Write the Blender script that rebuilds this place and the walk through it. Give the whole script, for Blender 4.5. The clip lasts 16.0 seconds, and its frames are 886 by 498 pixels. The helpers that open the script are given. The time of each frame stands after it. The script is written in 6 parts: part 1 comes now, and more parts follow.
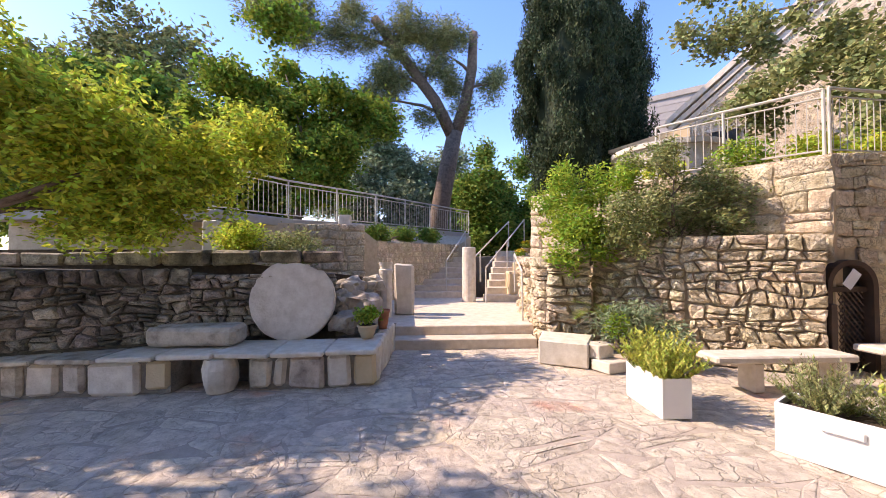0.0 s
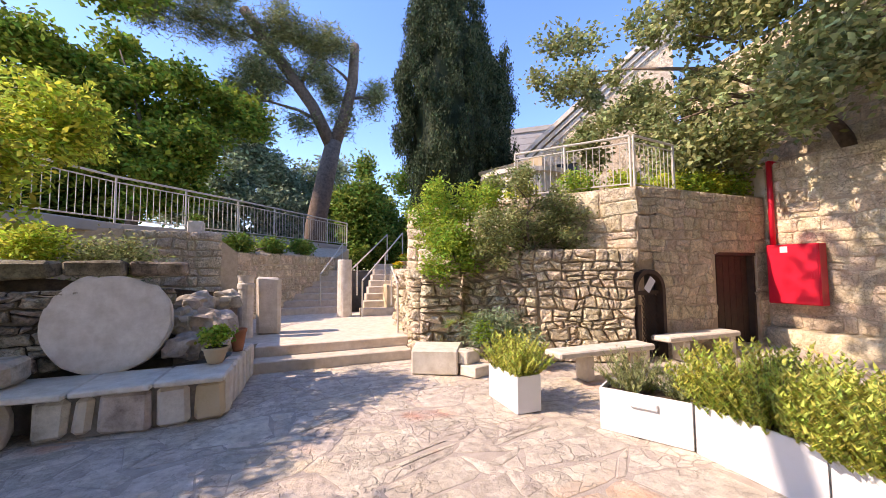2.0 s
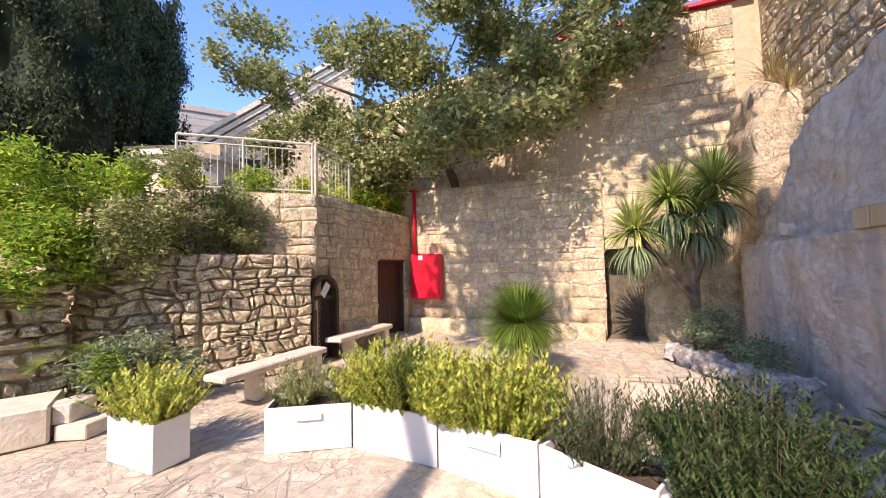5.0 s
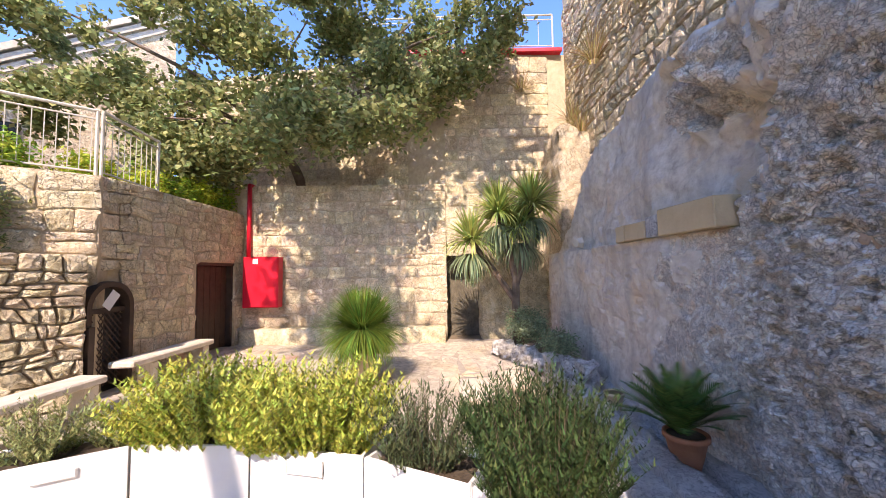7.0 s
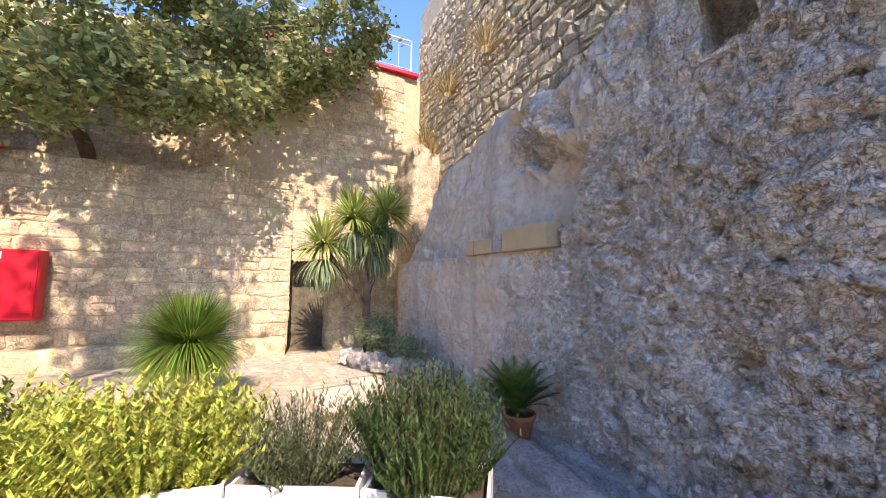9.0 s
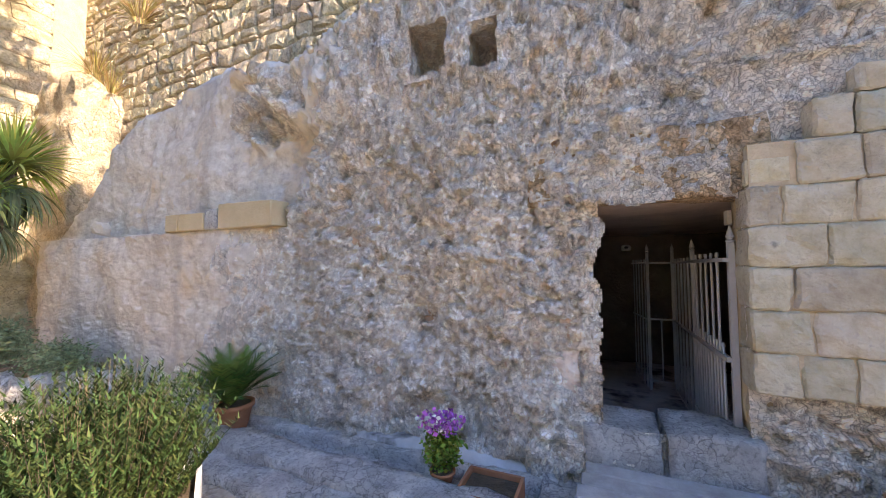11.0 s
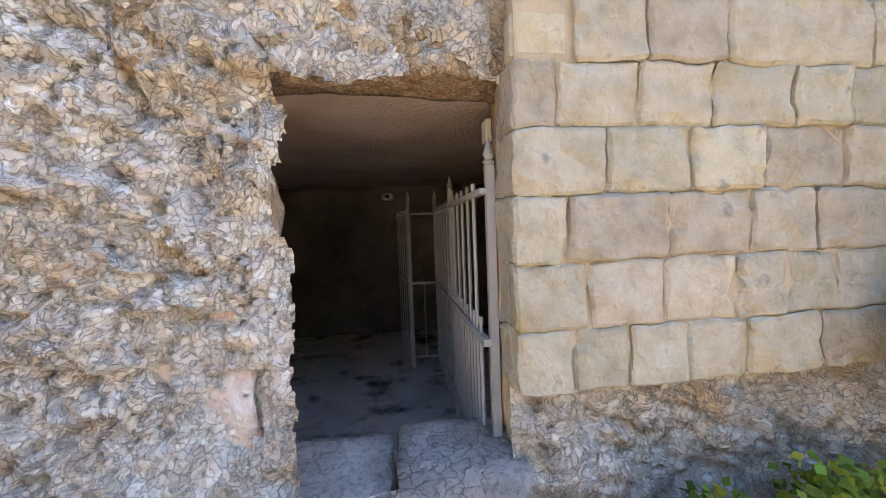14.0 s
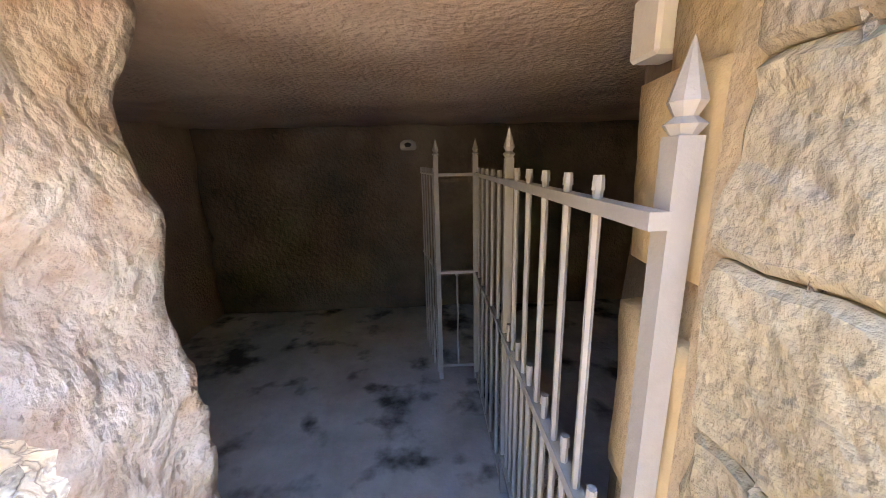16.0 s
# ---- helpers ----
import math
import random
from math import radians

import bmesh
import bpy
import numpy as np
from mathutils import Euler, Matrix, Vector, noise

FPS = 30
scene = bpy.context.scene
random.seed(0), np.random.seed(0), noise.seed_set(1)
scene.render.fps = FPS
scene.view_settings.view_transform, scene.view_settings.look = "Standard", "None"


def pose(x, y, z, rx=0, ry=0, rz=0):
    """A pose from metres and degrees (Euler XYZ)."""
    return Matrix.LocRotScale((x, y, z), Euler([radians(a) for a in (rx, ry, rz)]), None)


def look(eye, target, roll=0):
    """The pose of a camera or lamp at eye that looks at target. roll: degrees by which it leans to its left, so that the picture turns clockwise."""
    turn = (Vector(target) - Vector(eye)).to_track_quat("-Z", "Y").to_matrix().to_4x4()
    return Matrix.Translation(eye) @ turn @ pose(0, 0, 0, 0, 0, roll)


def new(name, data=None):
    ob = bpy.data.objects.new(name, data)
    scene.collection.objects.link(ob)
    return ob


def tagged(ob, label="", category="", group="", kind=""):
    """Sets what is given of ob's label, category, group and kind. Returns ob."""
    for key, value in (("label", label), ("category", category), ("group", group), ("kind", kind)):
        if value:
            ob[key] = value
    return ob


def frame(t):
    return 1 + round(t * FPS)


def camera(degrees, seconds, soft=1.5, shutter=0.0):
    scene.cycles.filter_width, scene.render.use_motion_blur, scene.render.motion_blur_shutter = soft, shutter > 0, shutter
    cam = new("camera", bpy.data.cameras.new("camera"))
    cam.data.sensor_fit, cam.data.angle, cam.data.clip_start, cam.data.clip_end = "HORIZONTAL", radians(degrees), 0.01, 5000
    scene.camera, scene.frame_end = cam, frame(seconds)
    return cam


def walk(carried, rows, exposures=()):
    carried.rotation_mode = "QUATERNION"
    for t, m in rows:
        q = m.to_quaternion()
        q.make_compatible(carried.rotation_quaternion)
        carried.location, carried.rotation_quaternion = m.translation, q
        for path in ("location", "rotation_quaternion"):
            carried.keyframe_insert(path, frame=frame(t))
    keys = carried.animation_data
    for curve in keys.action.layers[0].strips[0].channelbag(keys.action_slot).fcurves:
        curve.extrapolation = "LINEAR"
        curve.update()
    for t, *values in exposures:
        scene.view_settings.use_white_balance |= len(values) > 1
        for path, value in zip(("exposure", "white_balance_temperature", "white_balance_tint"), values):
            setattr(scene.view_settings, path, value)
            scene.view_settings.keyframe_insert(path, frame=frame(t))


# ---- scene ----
cam = camera(101.2, 16.0, soft=0.7)
PATH = [(t, look(eye, target, roll)) for t, eye, target, roll in (
    (0, (0.207, -0.435, 1.625), (0.285, 1.563, 1.661), -0.3),
    (0.5, (0.238, -0.446, 1.616), (0.389, 1.548, 1.666), 0.1),
    (1, (0.264, -0.466, 1.599), (0.546, 1.512, 1.685), -0.0),
    (1.5, (0.311, -0.418, 1.567), (0.797, 1.518, 1.682), -0.3),
    (2, (0.339, -0.39, 1.57), (1.044, 1.478, 1.682), -0.5),
    (2.5, (0.407, -0.362, 1.588), (1.264, 1.443, 1.687), -0.5),
    (3, (0.47, -0.336, 1.603), (1.454, 1.403, 1.691), 0.2),
    (3.5, (0.507, -0.321, 1.613), (1.672, 1.303, 1.669), 0.5),
    (4, (0.543, -0.308, 1.622), (1.982, 1.079, 1.709), -0.0),
    (4.5, (0.589, -0.289, 1.633), (2.274, 0.784, 1.734), -0.7),
    (7, (0.803, -0.432, 1.608), (2.799, -0.419, 1.73), -0.9),
    (7.5, (0.834, -0.456, 1.594), (2.826, -0.596, 1.709), -0.9),
    (8, (0.822, -0.333, 1.576), (2.783, -0.72, 1.642), -1.4),
    (10.5, (0.758, 0.112, 1.535), (1.929, -1.484, 1.819), 0.8),
    (11, (0.731, 0.032, 1.506), (1.518, -1.804, 1.605), -0.3),
    (11.5, (0.651, -0.091, 1.466), (1.179, -2.02, 1.442), -0.8),
    (12, (0.528, -0.267, 1.443), (0.861, -2.239, 1.394), -0.3),
    (12.5, (0.507, -0.505, 1.417), (0.616, -2.498, 1.297), -0.4),
    (13, (0.509, -0.802, 1.404), (0.337, -2.792, 1.31), -1.6),
    (13.5, (0.414, -1.083, 1.377), (0.15, -3.062, 1.262), -2.2),
    (14, (0.351, -1.345, 1.395), (0.099, -3.326, 1.286), -2.2),
    (14.5, (0.381, -1.602, 1.373), (0.201, -3.588, 1.222), -1.7),
    (15, (0.413, -1.924, 1.527), (0.25, -3.899, 1.257), -1.5),
    (15.5, (0.354, -2.11, 1.574), (0.218, -4.072, 1.212), -1.3),
    (16, (0.295, -2.346, 1.627), (0.22, -4.287, 1.152), -1.4),
)]

R = random.Random(7)

# world, sun, exposure
SUN_AZ = Vector((-1.0, 0.14, 0)).normalized()
SUN_EL = radians(43)
to_sun = Vector((SUN_AZ.x * math.cos(SUN_EL), SUN_AZ.y * math.cos(SUN_EL), math.sin(SUN_EL)))
world = bpy.data.worlds.new("world")
scene.world = world
world.use_nodes = True
wn = world.node_tree
sky = wn.nodes.new("ShaderNodeTexSky")
sky.sky_type, sky.sun_disc = "NISHITA", False
sky.sun_elevation, sky.sun_rotation = SUN_EL, math.atan2(SUN_AZ.x, SUN_AZ.y)
sky.air_density, sky.dust_density, sky.ozone_density, sky.altitude = 1.0, 0.25, 4.0, 300
rich = wn.nodes.new("ShaderNodeHueSaturation")
rich.inputs["Saturation"].default_value = 1.2
rich.inputs["Hue"].default_value = 0.508
wn.links.new(sky.outputs[0], rich.inputs["Color"])
wn.links.new(rich.outputs[0], wn.nodes["Background"].inputs[0])
wn.nodes["Background"].inputs[1].default_value = 0.15
sun = new("sun", bpy.data.lights.new("sun", "SUN"))
sun.data.energy, sun.data.angle, sun.data.color = 2.2, radians(0.53), (1.0, 0.93, 0.82)
sun.matrix_world = look(to_sun * 50, (0, 0, 0))
walk(cam, PATH, [(0, 1.75, 7800, 28), (4.5, 1.7, 7700, 27), (7, 1.88, 7600, 25), (8, 1.95, 7700, 24), (10.5, 2.2, 8200, 22), (11, 2.65, 8900, 21), (12.5, 3.05, 9500, 19), (14.5, 3.35, 10100, 19), (15.5, 3.8, 10200, 18), (16, 4.6, 11000, 20)])


# ---- materials ----
def material(name, colors, scale=6.0, rough=0.85, bump=0.3, fine=60.0, vary=0.0, island=0.0, metal=0.0, detail=8.0, pits=0.0, streak=0.0, translucent=0.0, bscale=None, stain=None, cracks=0.0, dist=0.02, shade=0.68, chunk=0.0):
    m = bpy.data.materials.new(name)
    m.use_nodes = True
    n, l = m.node_tree.nodes, m.node_tree.links
    bsdf = n["Principled BSDF"]
    bsdf.inputs["Roughness"].default_value = rough
    bsdf.inputs["Metallic"].default_value = metal
    tc = n.new("ShaderNodeTexCoord")
    at = n.new("ShaderNodeNewGeometry")
    noise_a = n.new("ShaderNodeTexNoise")
    noise_a.inputs["Scale"].default_value, noise_a.inputs["Detail"].default_value = scale, detail
    noise_a.inputs["Roughness"].default_value = 0.62
    l.new(at.outputs["Position"], noise_a.inputs["Vector"])
    ramp = n.new("ShaderNodeValToRGB")
    e = ramp.color_ramp.elements
    while len(e) < len(colors):
        e.new(0.5)
    for k, c in enumerate(colors):
        e[k].position = 0.3 + 0.4 * k / max(1, len(colors) - 1)
        e[k].color = (*c, 1)
    l.new(noise_a.outputs["Fac"], ramp.inputs[0])
    col = ramp.outputs[0]
    for sc, color, lo, hi in stain or ():
        ns = n.new("ShaderNodeTexNoise")
        ns.inputs["Scale"].default_value, ns.inputs["Detail"].default_value = 1.0, 6
        mp = n.new("ShaderNodeMapping")
        mp.inputs["Scale"].default_value = sc
        l.new(at.outputs["Position"], mp.inputs[0])
        l.new(mp.outputs[0], ns.inputs["Vector"])
        mr = n.new("ShaderNodeMapRange")
        mr.inputs[1].default_value, mr.inputs[2].default_value = lo, hi
        l.new(ns.outputs["Fac"], mr.inputs[0])
        mx = n.new("ShaderNodeMix")
        mx.data_type = "RGBA"
        l.new(mr.outputs[0], mx.inputs[0])
        l.new(col, mx.inputs[6])
        mx.inputs[7].default_value = (*color, 1)
        col = mx.outputs[2]
    crack = None
    if cracks:
        warp = n.new("ShaderNodeTexNoise")
        warp.inputs["Scale"].default_value, warp.inputs["Detail"].default_value = cracks * 0.7, 5
        l.new(at.outputs["Position"], warp.inputs["Vector"])
        wa = n.new("ShaderNodeVectorMath")
        wa.operation = "MULTIPLY_ADD"
        l.new(warp.outputs["Color"], wa.inputs[0])
        wa.inputs[1].default_value = (2.2 / cracks,) * 3
        l.new(at.outputs["Position"], wa.inputs[2])
        vo, vc = n.new("ShaderNodeTexVoronoi"), n.new("ShaderNodeTexVoronoi")
        vo.feature = "DISTANCE_TO_EDGE"
        for q in (vo, vc):
            q.inputs["Scale"].default_value = cracks
            l.new(wa.outputs[0], q.inputs["Vector"])
        cm = n.new("ShaderNodeMapRange")
        cm.inputs[1].default_value, cm.inputs[2].default_value = 0.0, 0.06
        l.new(vo.outputs["Distance"], cm.inputs[0])
        where = n.new("ShaderNodeTexNoise")
        where.inputs["Scale"].default_value, where.inputs["Detail"].default_value = cracks * 0.25, 4
        l.new(at.outputs["Position"], where.inputs["Vector"])
        wm = n.new("ShaderNodeMapRange")
        wm.inputs[1].default_value, wm.inputs[2].default_value = 0.58, 0.42
        l.new(where.outputs["Fac"], wm.inputs[0])
        mxm = n.new("ShaderNodeMath")
        mxm.operation = "MAXIMUM"
        l.new(cm.outputs[0], mxm.inputs[0])
        l.new(wm.outputs[0], mxm.inputs[1])
        crack = mxm.outputs[0]
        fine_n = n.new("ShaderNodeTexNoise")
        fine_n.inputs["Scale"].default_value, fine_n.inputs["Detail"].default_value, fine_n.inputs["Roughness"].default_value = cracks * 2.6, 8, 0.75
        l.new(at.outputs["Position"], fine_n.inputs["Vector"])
        # pits and cracks are darkened in the colour, standing in for cavity shade
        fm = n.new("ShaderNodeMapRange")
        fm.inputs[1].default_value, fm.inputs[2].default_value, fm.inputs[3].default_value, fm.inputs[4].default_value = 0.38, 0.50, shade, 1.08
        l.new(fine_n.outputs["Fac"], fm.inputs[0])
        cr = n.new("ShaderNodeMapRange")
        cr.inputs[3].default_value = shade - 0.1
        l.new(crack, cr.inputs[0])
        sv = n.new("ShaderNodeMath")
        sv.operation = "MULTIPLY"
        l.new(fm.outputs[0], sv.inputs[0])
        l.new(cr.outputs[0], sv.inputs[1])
        sp = n.new("ShaderNodeSeparateColor")
        l.new(vc.outputs["Color"], sp.inputs[0])
        cc = n.new("ShaderNodeMapRange")
        cc.inputs[3].default_value, cc.inputs[4].default_value = 0.86, 1.14
        l.new(sp.outputs[0], cc.inputs[0])
        sv2 = n.new("ShaderNodeMath")
        sv2.operation = "MULTIPLY"
        l.new(sv.outputs[0], sv2.inputs[0])
        l.new(cc.outputs[0], sv2.inputs[1])
        chips = None
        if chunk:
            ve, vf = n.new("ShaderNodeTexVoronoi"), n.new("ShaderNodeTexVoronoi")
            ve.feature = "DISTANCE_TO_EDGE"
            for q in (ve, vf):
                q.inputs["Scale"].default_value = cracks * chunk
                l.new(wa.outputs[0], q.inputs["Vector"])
            # chip edges get the same painted shade between lumps
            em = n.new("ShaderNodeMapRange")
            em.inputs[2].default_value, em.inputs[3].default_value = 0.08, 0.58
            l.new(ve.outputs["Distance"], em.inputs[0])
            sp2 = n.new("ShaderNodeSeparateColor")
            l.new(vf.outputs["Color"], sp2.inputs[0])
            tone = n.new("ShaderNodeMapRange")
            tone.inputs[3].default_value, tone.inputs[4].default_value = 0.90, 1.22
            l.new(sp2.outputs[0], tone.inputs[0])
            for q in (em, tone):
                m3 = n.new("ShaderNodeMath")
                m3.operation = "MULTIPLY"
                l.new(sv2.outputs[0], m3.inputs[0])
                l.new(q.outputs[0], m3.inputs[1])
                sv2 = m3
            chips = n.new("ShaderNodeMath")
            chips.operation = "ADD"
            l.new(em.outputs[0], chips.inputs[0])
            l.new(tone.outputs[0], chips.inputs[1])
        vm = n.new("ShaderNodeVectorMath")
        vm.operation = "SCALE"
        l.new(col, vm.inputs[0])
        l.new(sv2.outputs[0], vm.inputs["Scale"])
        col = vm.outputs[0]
        crack_h = n.new("ShaderNodeMath")
        crack_h.operation = "MULTIPLY_ADD"
        l.new(crack, crack_h.inputs[0])
        crack_h.inputs[1].default_value = 0.7
        l.new(fine_n.outputs["Fac"], crack_h.inputs[2])
        crack = crack_h.outputs[0]
        if chips:
            both = n.new("ShaderNodeMath")
            both.operation = "ADD"
            l.new(crack, both.inputs[0])
            l.new(chips.outputs[0], both.inputs[1])
            crack = both.outputs[0]
    if vary or island:
        info = n.new("ShaderNodeObjectInfo")
        hsv = n.new("ShaderNodeHueSaturation")
        add = n.new("ShaderNodeMath")
        add.operation = "ADD"
        l.new(info.outputs["Random"], add.inputs[0])
        l.new(at.outputs["Random Per Island"], add.inputs[1])
        wrap = n.new("ShaderNodeMath")
        wrap.operation = "FRACT"
        l.new(add.outputs[0], wrap.inputs[0])
        k = vary or island
        mr = n.new("ShaderNodeMapRange")
        mr.inputs[3].default_value, mr.inputs[4].default_value = 1 - k, 1 + k
        l.new(wrap.outputs[0], mr.inputs[0])
        l.new(mr.outputs[0], hsv.inputs["Value"])
        m2 = n.new("ShaderNodeMath")
        m2.operation = "MULTIPLY"
        m2.inputs[1].default_value = 7.31
        l.new(wrap.outputs[0], m2.inputs[0])
        f2 = n.new("ShaderNodeMath")
        f2.operation = "FRACT"
        l.new(m2.outputs[0], f2.inputs[0])
        mr2 = n.new("ShaderNodeMapRange")
        mr2.inputs[3].default_value, mr2.inputs[4].default_value = 0.5 - k * 0.10, 0.5 + k * 0.10
        l.new(f2.outputs[0], mr2.inputs[0])
        l.new(mr2.outputs[0], hsv.inputs["Hue"])
        l.new(col, hsv.inputs["Color"])
        col = hsv.outputs[0]
    l.new(col, bsdf.inputs["Base Color"])
    if bump:
        nf = n.new("ShaderNodeTexNoise")
        nf.inputs["Scale"].default_value, nf.inputs["Detail"].default_value = bscale or fine, 6
        l.new(at.outputs["Position"], nf.inputs["Vector"])
        b = n.new("ShaderNodeBump")
        b.inputs["Strength"].default_value, b.inputs["Distance"].default_value = bump, dist
        h = nf.outputs["Fac"]
        if pits:
            v = n.new("ShaderNodeTexVoronoi")
            v.inputs["Scale"].default_value = pits
            v.feature = "DISTANCE_TO_EDGE"
            wv = n.new("ShaderNodeVectorMath")
            wv.operation = "MULTIPLY_ADD"
            l.new(nf.outputs["Color"], wv.inputs[0])
            wv.inputs[1].default_value = (0.12, 0.12, 0.12)
            l.new(at.outputs["Position"], wv.inputs[2])
            l.new(wv.outputs[0], v.inputs["Vector"])
            mr3 = n.new("ShaderNodeMapRange")
            mr3.inputs[2].default_value = 0.12
            l.new(v.outputs["Distance"], mr3.inputs[0])
            ad = n.new("ShaderNodeMath")
            ad.operation = "ADD"
            l.new(mr3.outputs[0], ad.inputs[0])
            l.new(h, ad.inputs[1])
            h = ad.outputs[0]
        if crack:
            ad = n.new("ShaderNodeMath")
            ad.operation = "ADD"
            l.new(crack, ad.inputs[0])
            l.new(h, ad.inputs[1])
            h = ad.outputs[0]
        l.new(h, b.inputs["Height"])
        l.new(b.outputs[0], bsdf.inputs["Normal"])
    if translucent:
        tr = n.new("ShaderNodeBsdfTranslucent")
        mixs = n.new("ShaderNodeMixShader")
        mixs.inputs[0].default_value = translucent
        l.new(col, tr.inputs[0])
        l.new(bsdf.outputs[0], mixs.inputs[1])
        l.new(tr.outputs[0], mixs.inputs[2])
        l.new(mixs.outputs[0], n["Material Output"].inputs[0])
    return m


PLAZA = material("flagstone", [(0.34, 0.29, 0.24), (0.49, 0.43, 0.35), (0.60, 0.53, 0.44)], 7.0, 0.72, 0.8, 18, detail=14, vary=0.10, cracks=6, shade=0.88, stain=[((0.9, 0.9, 1), (0.56, 0.31, 0.20), 0.60, 0.72), ((0.5, 0.5, 1), (0.60, 0.47, 0.30), 0.55, 0.72)])
GROUT = material("joint_mortar", [(0.34, 0.29, 0.24), (0.46, 0.40, 0.34)], 9, 0.95, 0.5, 70)
LIME = material("limestone_rubble", [(0.46, 0.35, 0.22), (0.66, 0.55, 0.38), (0.76, 0.67, 0.51)], 6, 0.9, 1.0, 26, detail=12, cracks=12, vary=0.15, stain=[((0.7, 0.7, 0.5), (0.42, 0.36, 0.28), 0.58, 0.74)])
RUBMORT = material("packed_earth_joint", [(0.30, 0.23, 0.15), (0.50, 0.41, 0.29)], 8, 0.95, 0.7, 40)
BACKST = material("mossy_stone", [(0.10, 0.085, 0.06), (0.32, 0.27, 0.20), (0.55, 0.48, 0.37)], 5, 0.92, 0.9, 30, detail=12, vary=0.25, cracks=14, stain=[((1.2, 1.2, 1.2), (0.05, 0.045, 0.03), 0.46, 0.62)])
DARKST = material("weathered_stone", [(0.20, 0.16, 0.12), (0.44, 0.38, 0.30), (0.60, 0.53, 0.43)], 5, 0.92, 0.6, 34, vary=0.2)
MORTAR = material("wall_mortar", [(0.44, 0.35, 0.24), (0.60, 0.50, 0.36)], 8, 0.95, 0.7, 40)
# mortar toned down in colour for the shade under the seat
BENCHMORT_SHADE = material("shaded_seat_mortar", [(0.16, 0.14, 0.11), (0.32, 0.28, 0.23)], 8, 0.95, 0.7, 40)
# dark wall joints; the same near-black stands in for shade in the niche
DARKMORT_SHADE = material("dark_mortar_and_shade", [(0.07, 0.06, 0.045), (0.17, 0.15, 0.11)], 8, 0.95, 0.7, 40)
ASHLAR = material("ashlar_limestone", [(0.38, 0.33, 0.24), (0.50, 0.455, 0.355), (0.58, 0.545, 0.455)], 9, 0.88, 0.9, 40, detail=14, vary=0.14, dist=0.02, stain=[((3, 3, 3), (0.52, 0.39, 0.22), 0.60, 0.76), ((9, 9, 9), (0.30, 0.28, 0.25), 0.64, 0.72)])
STEP = material("step_stone", [(0.52, 0.43, 0.32), (0.72, 0.63, 0.51)], 6, 0.8, 0.5, 30, detail=12, vary=0.07)
CUT = material("cut_limestone", [(0.54, 0.47, 0.37), (0.74, 0.68, 0.58)], 7, 0.85, 0.5, 30, detail=12, vary=0.06)
# pale rock whose crevices and chip edges carry shade in the colour
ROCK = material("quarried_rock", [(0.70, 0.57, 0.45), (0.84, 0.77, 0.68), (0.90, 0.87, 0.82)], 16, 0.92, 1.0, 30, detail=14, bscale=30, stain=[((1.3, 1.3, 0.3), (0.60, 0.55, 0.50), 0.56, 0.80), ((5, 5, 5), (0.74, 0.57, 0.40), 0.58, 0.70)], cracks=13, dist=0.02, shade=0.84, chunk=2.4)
RUST = material("rusty_rock", [(0.38, 0.22, 0.11), (0.66, 0.46, 0.28), (0.80, 0.68, 0.52)], 12, 0.92, 1.0, 30, detail=14, bscale=26, cracks=16, dist=0.03, shade=0.7, chunk=2.4)
TROUGH = material("grey_rock", [(0.44, 0.42, 0.41), (0.68, 0.66, 0.62)], 5, 0.9, 1.0, 22, detail=14, cracks=14, dist=0.03)
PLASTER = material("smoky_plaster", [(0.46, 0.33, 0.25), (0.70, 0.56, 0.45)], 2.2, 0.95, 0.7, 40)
PANEL = material("hewn_grey_rock", [(0.46, 0.40, 0.35), (0.64, 0.58, 0.51), (0.76, 0.71, 0.64)], 8, 0.92, 0.9, 30, detail=14, bscale=20, stain=[((3, 3, 0.3), (0.44, 0.40, 0.36), 0.52, 0.72), ((2, 2, 2), (0.66, 0.52, 0.38), 0.58, 0.74)], dist=0.02)
JAMB = material("worn_pink_rock", [(0.60, 0.42, 0.33), (0.76, 0.64, 0.56), (0.82, 0.76, 0.70)], 9, 0.9, 1.0, 34, detail=14, bscale=22, dist=0.04, stain=[((5, 5, 5), (0.62, 0.40, 0.24), 0.58, 0.72)])
# soot, with the unlit chamber's dimness also put into the colour
SOOT_SHADE = material("sooty_shaded_plaster", [(0.12, 0.10, 0.08), (0.40, 0.33, 0.25)], 1.6, 0.95, 0.5, 30)
CAVEFLOOR = material("worn_rock_floor", [(0.40, 0.40, 0.40), (0.68, 0.67, 0.66)], 3, 0.7, 0.3, 20, stain=[((3.5, 3.5, 3.5), (0.07, 0.065, 0.06), 0.55, 0.68)])
WHITE = material("white_paint", [(0.64, 0.65, 0.66), (0.70, 0.71, 0.72)], 3, 0.45, 0.05, 60)
RAILM = material("cream_painted_metal", [(0.50, 0.47, 0.40), (0.58, 0.55, 0.48)], 8, 0.5, 0.05, 60)
GATEM = material("grey_painted_iron", [(0.42, 0.42, 0.42), (0.52, 0.52, 0.51)], 8, 0.45, 0.1, 60)
RED = material("red_paint", [(0.62, 0.01, 0.03), (0.70, 0.015, 0.04)], 3, 0.4, 0.03, 60)
WOODD = material("dark_wood", [(0.035, 0.02, 0.014), (0.07, 0.04, 0.026)], 8, 0.6, 0.3, 50)
PLANKM = material("weathered_plank", [(0.30, 0.28, 0.27), (0.50, 0.48, 0.46)], 6, 0.8, 0.4, 60, vary=0.16)
SOIL = material("soil", [(0.05, 0.035, 0.025), (0.12, 0.09, 0.06)], 12, 1.0, 1.0, 60)
TERRA = material("terracotta", [(0.36, 0.13, 0.06), (0.46, 0.20, 0.11)], 6, 0.8, 0.2, 50)
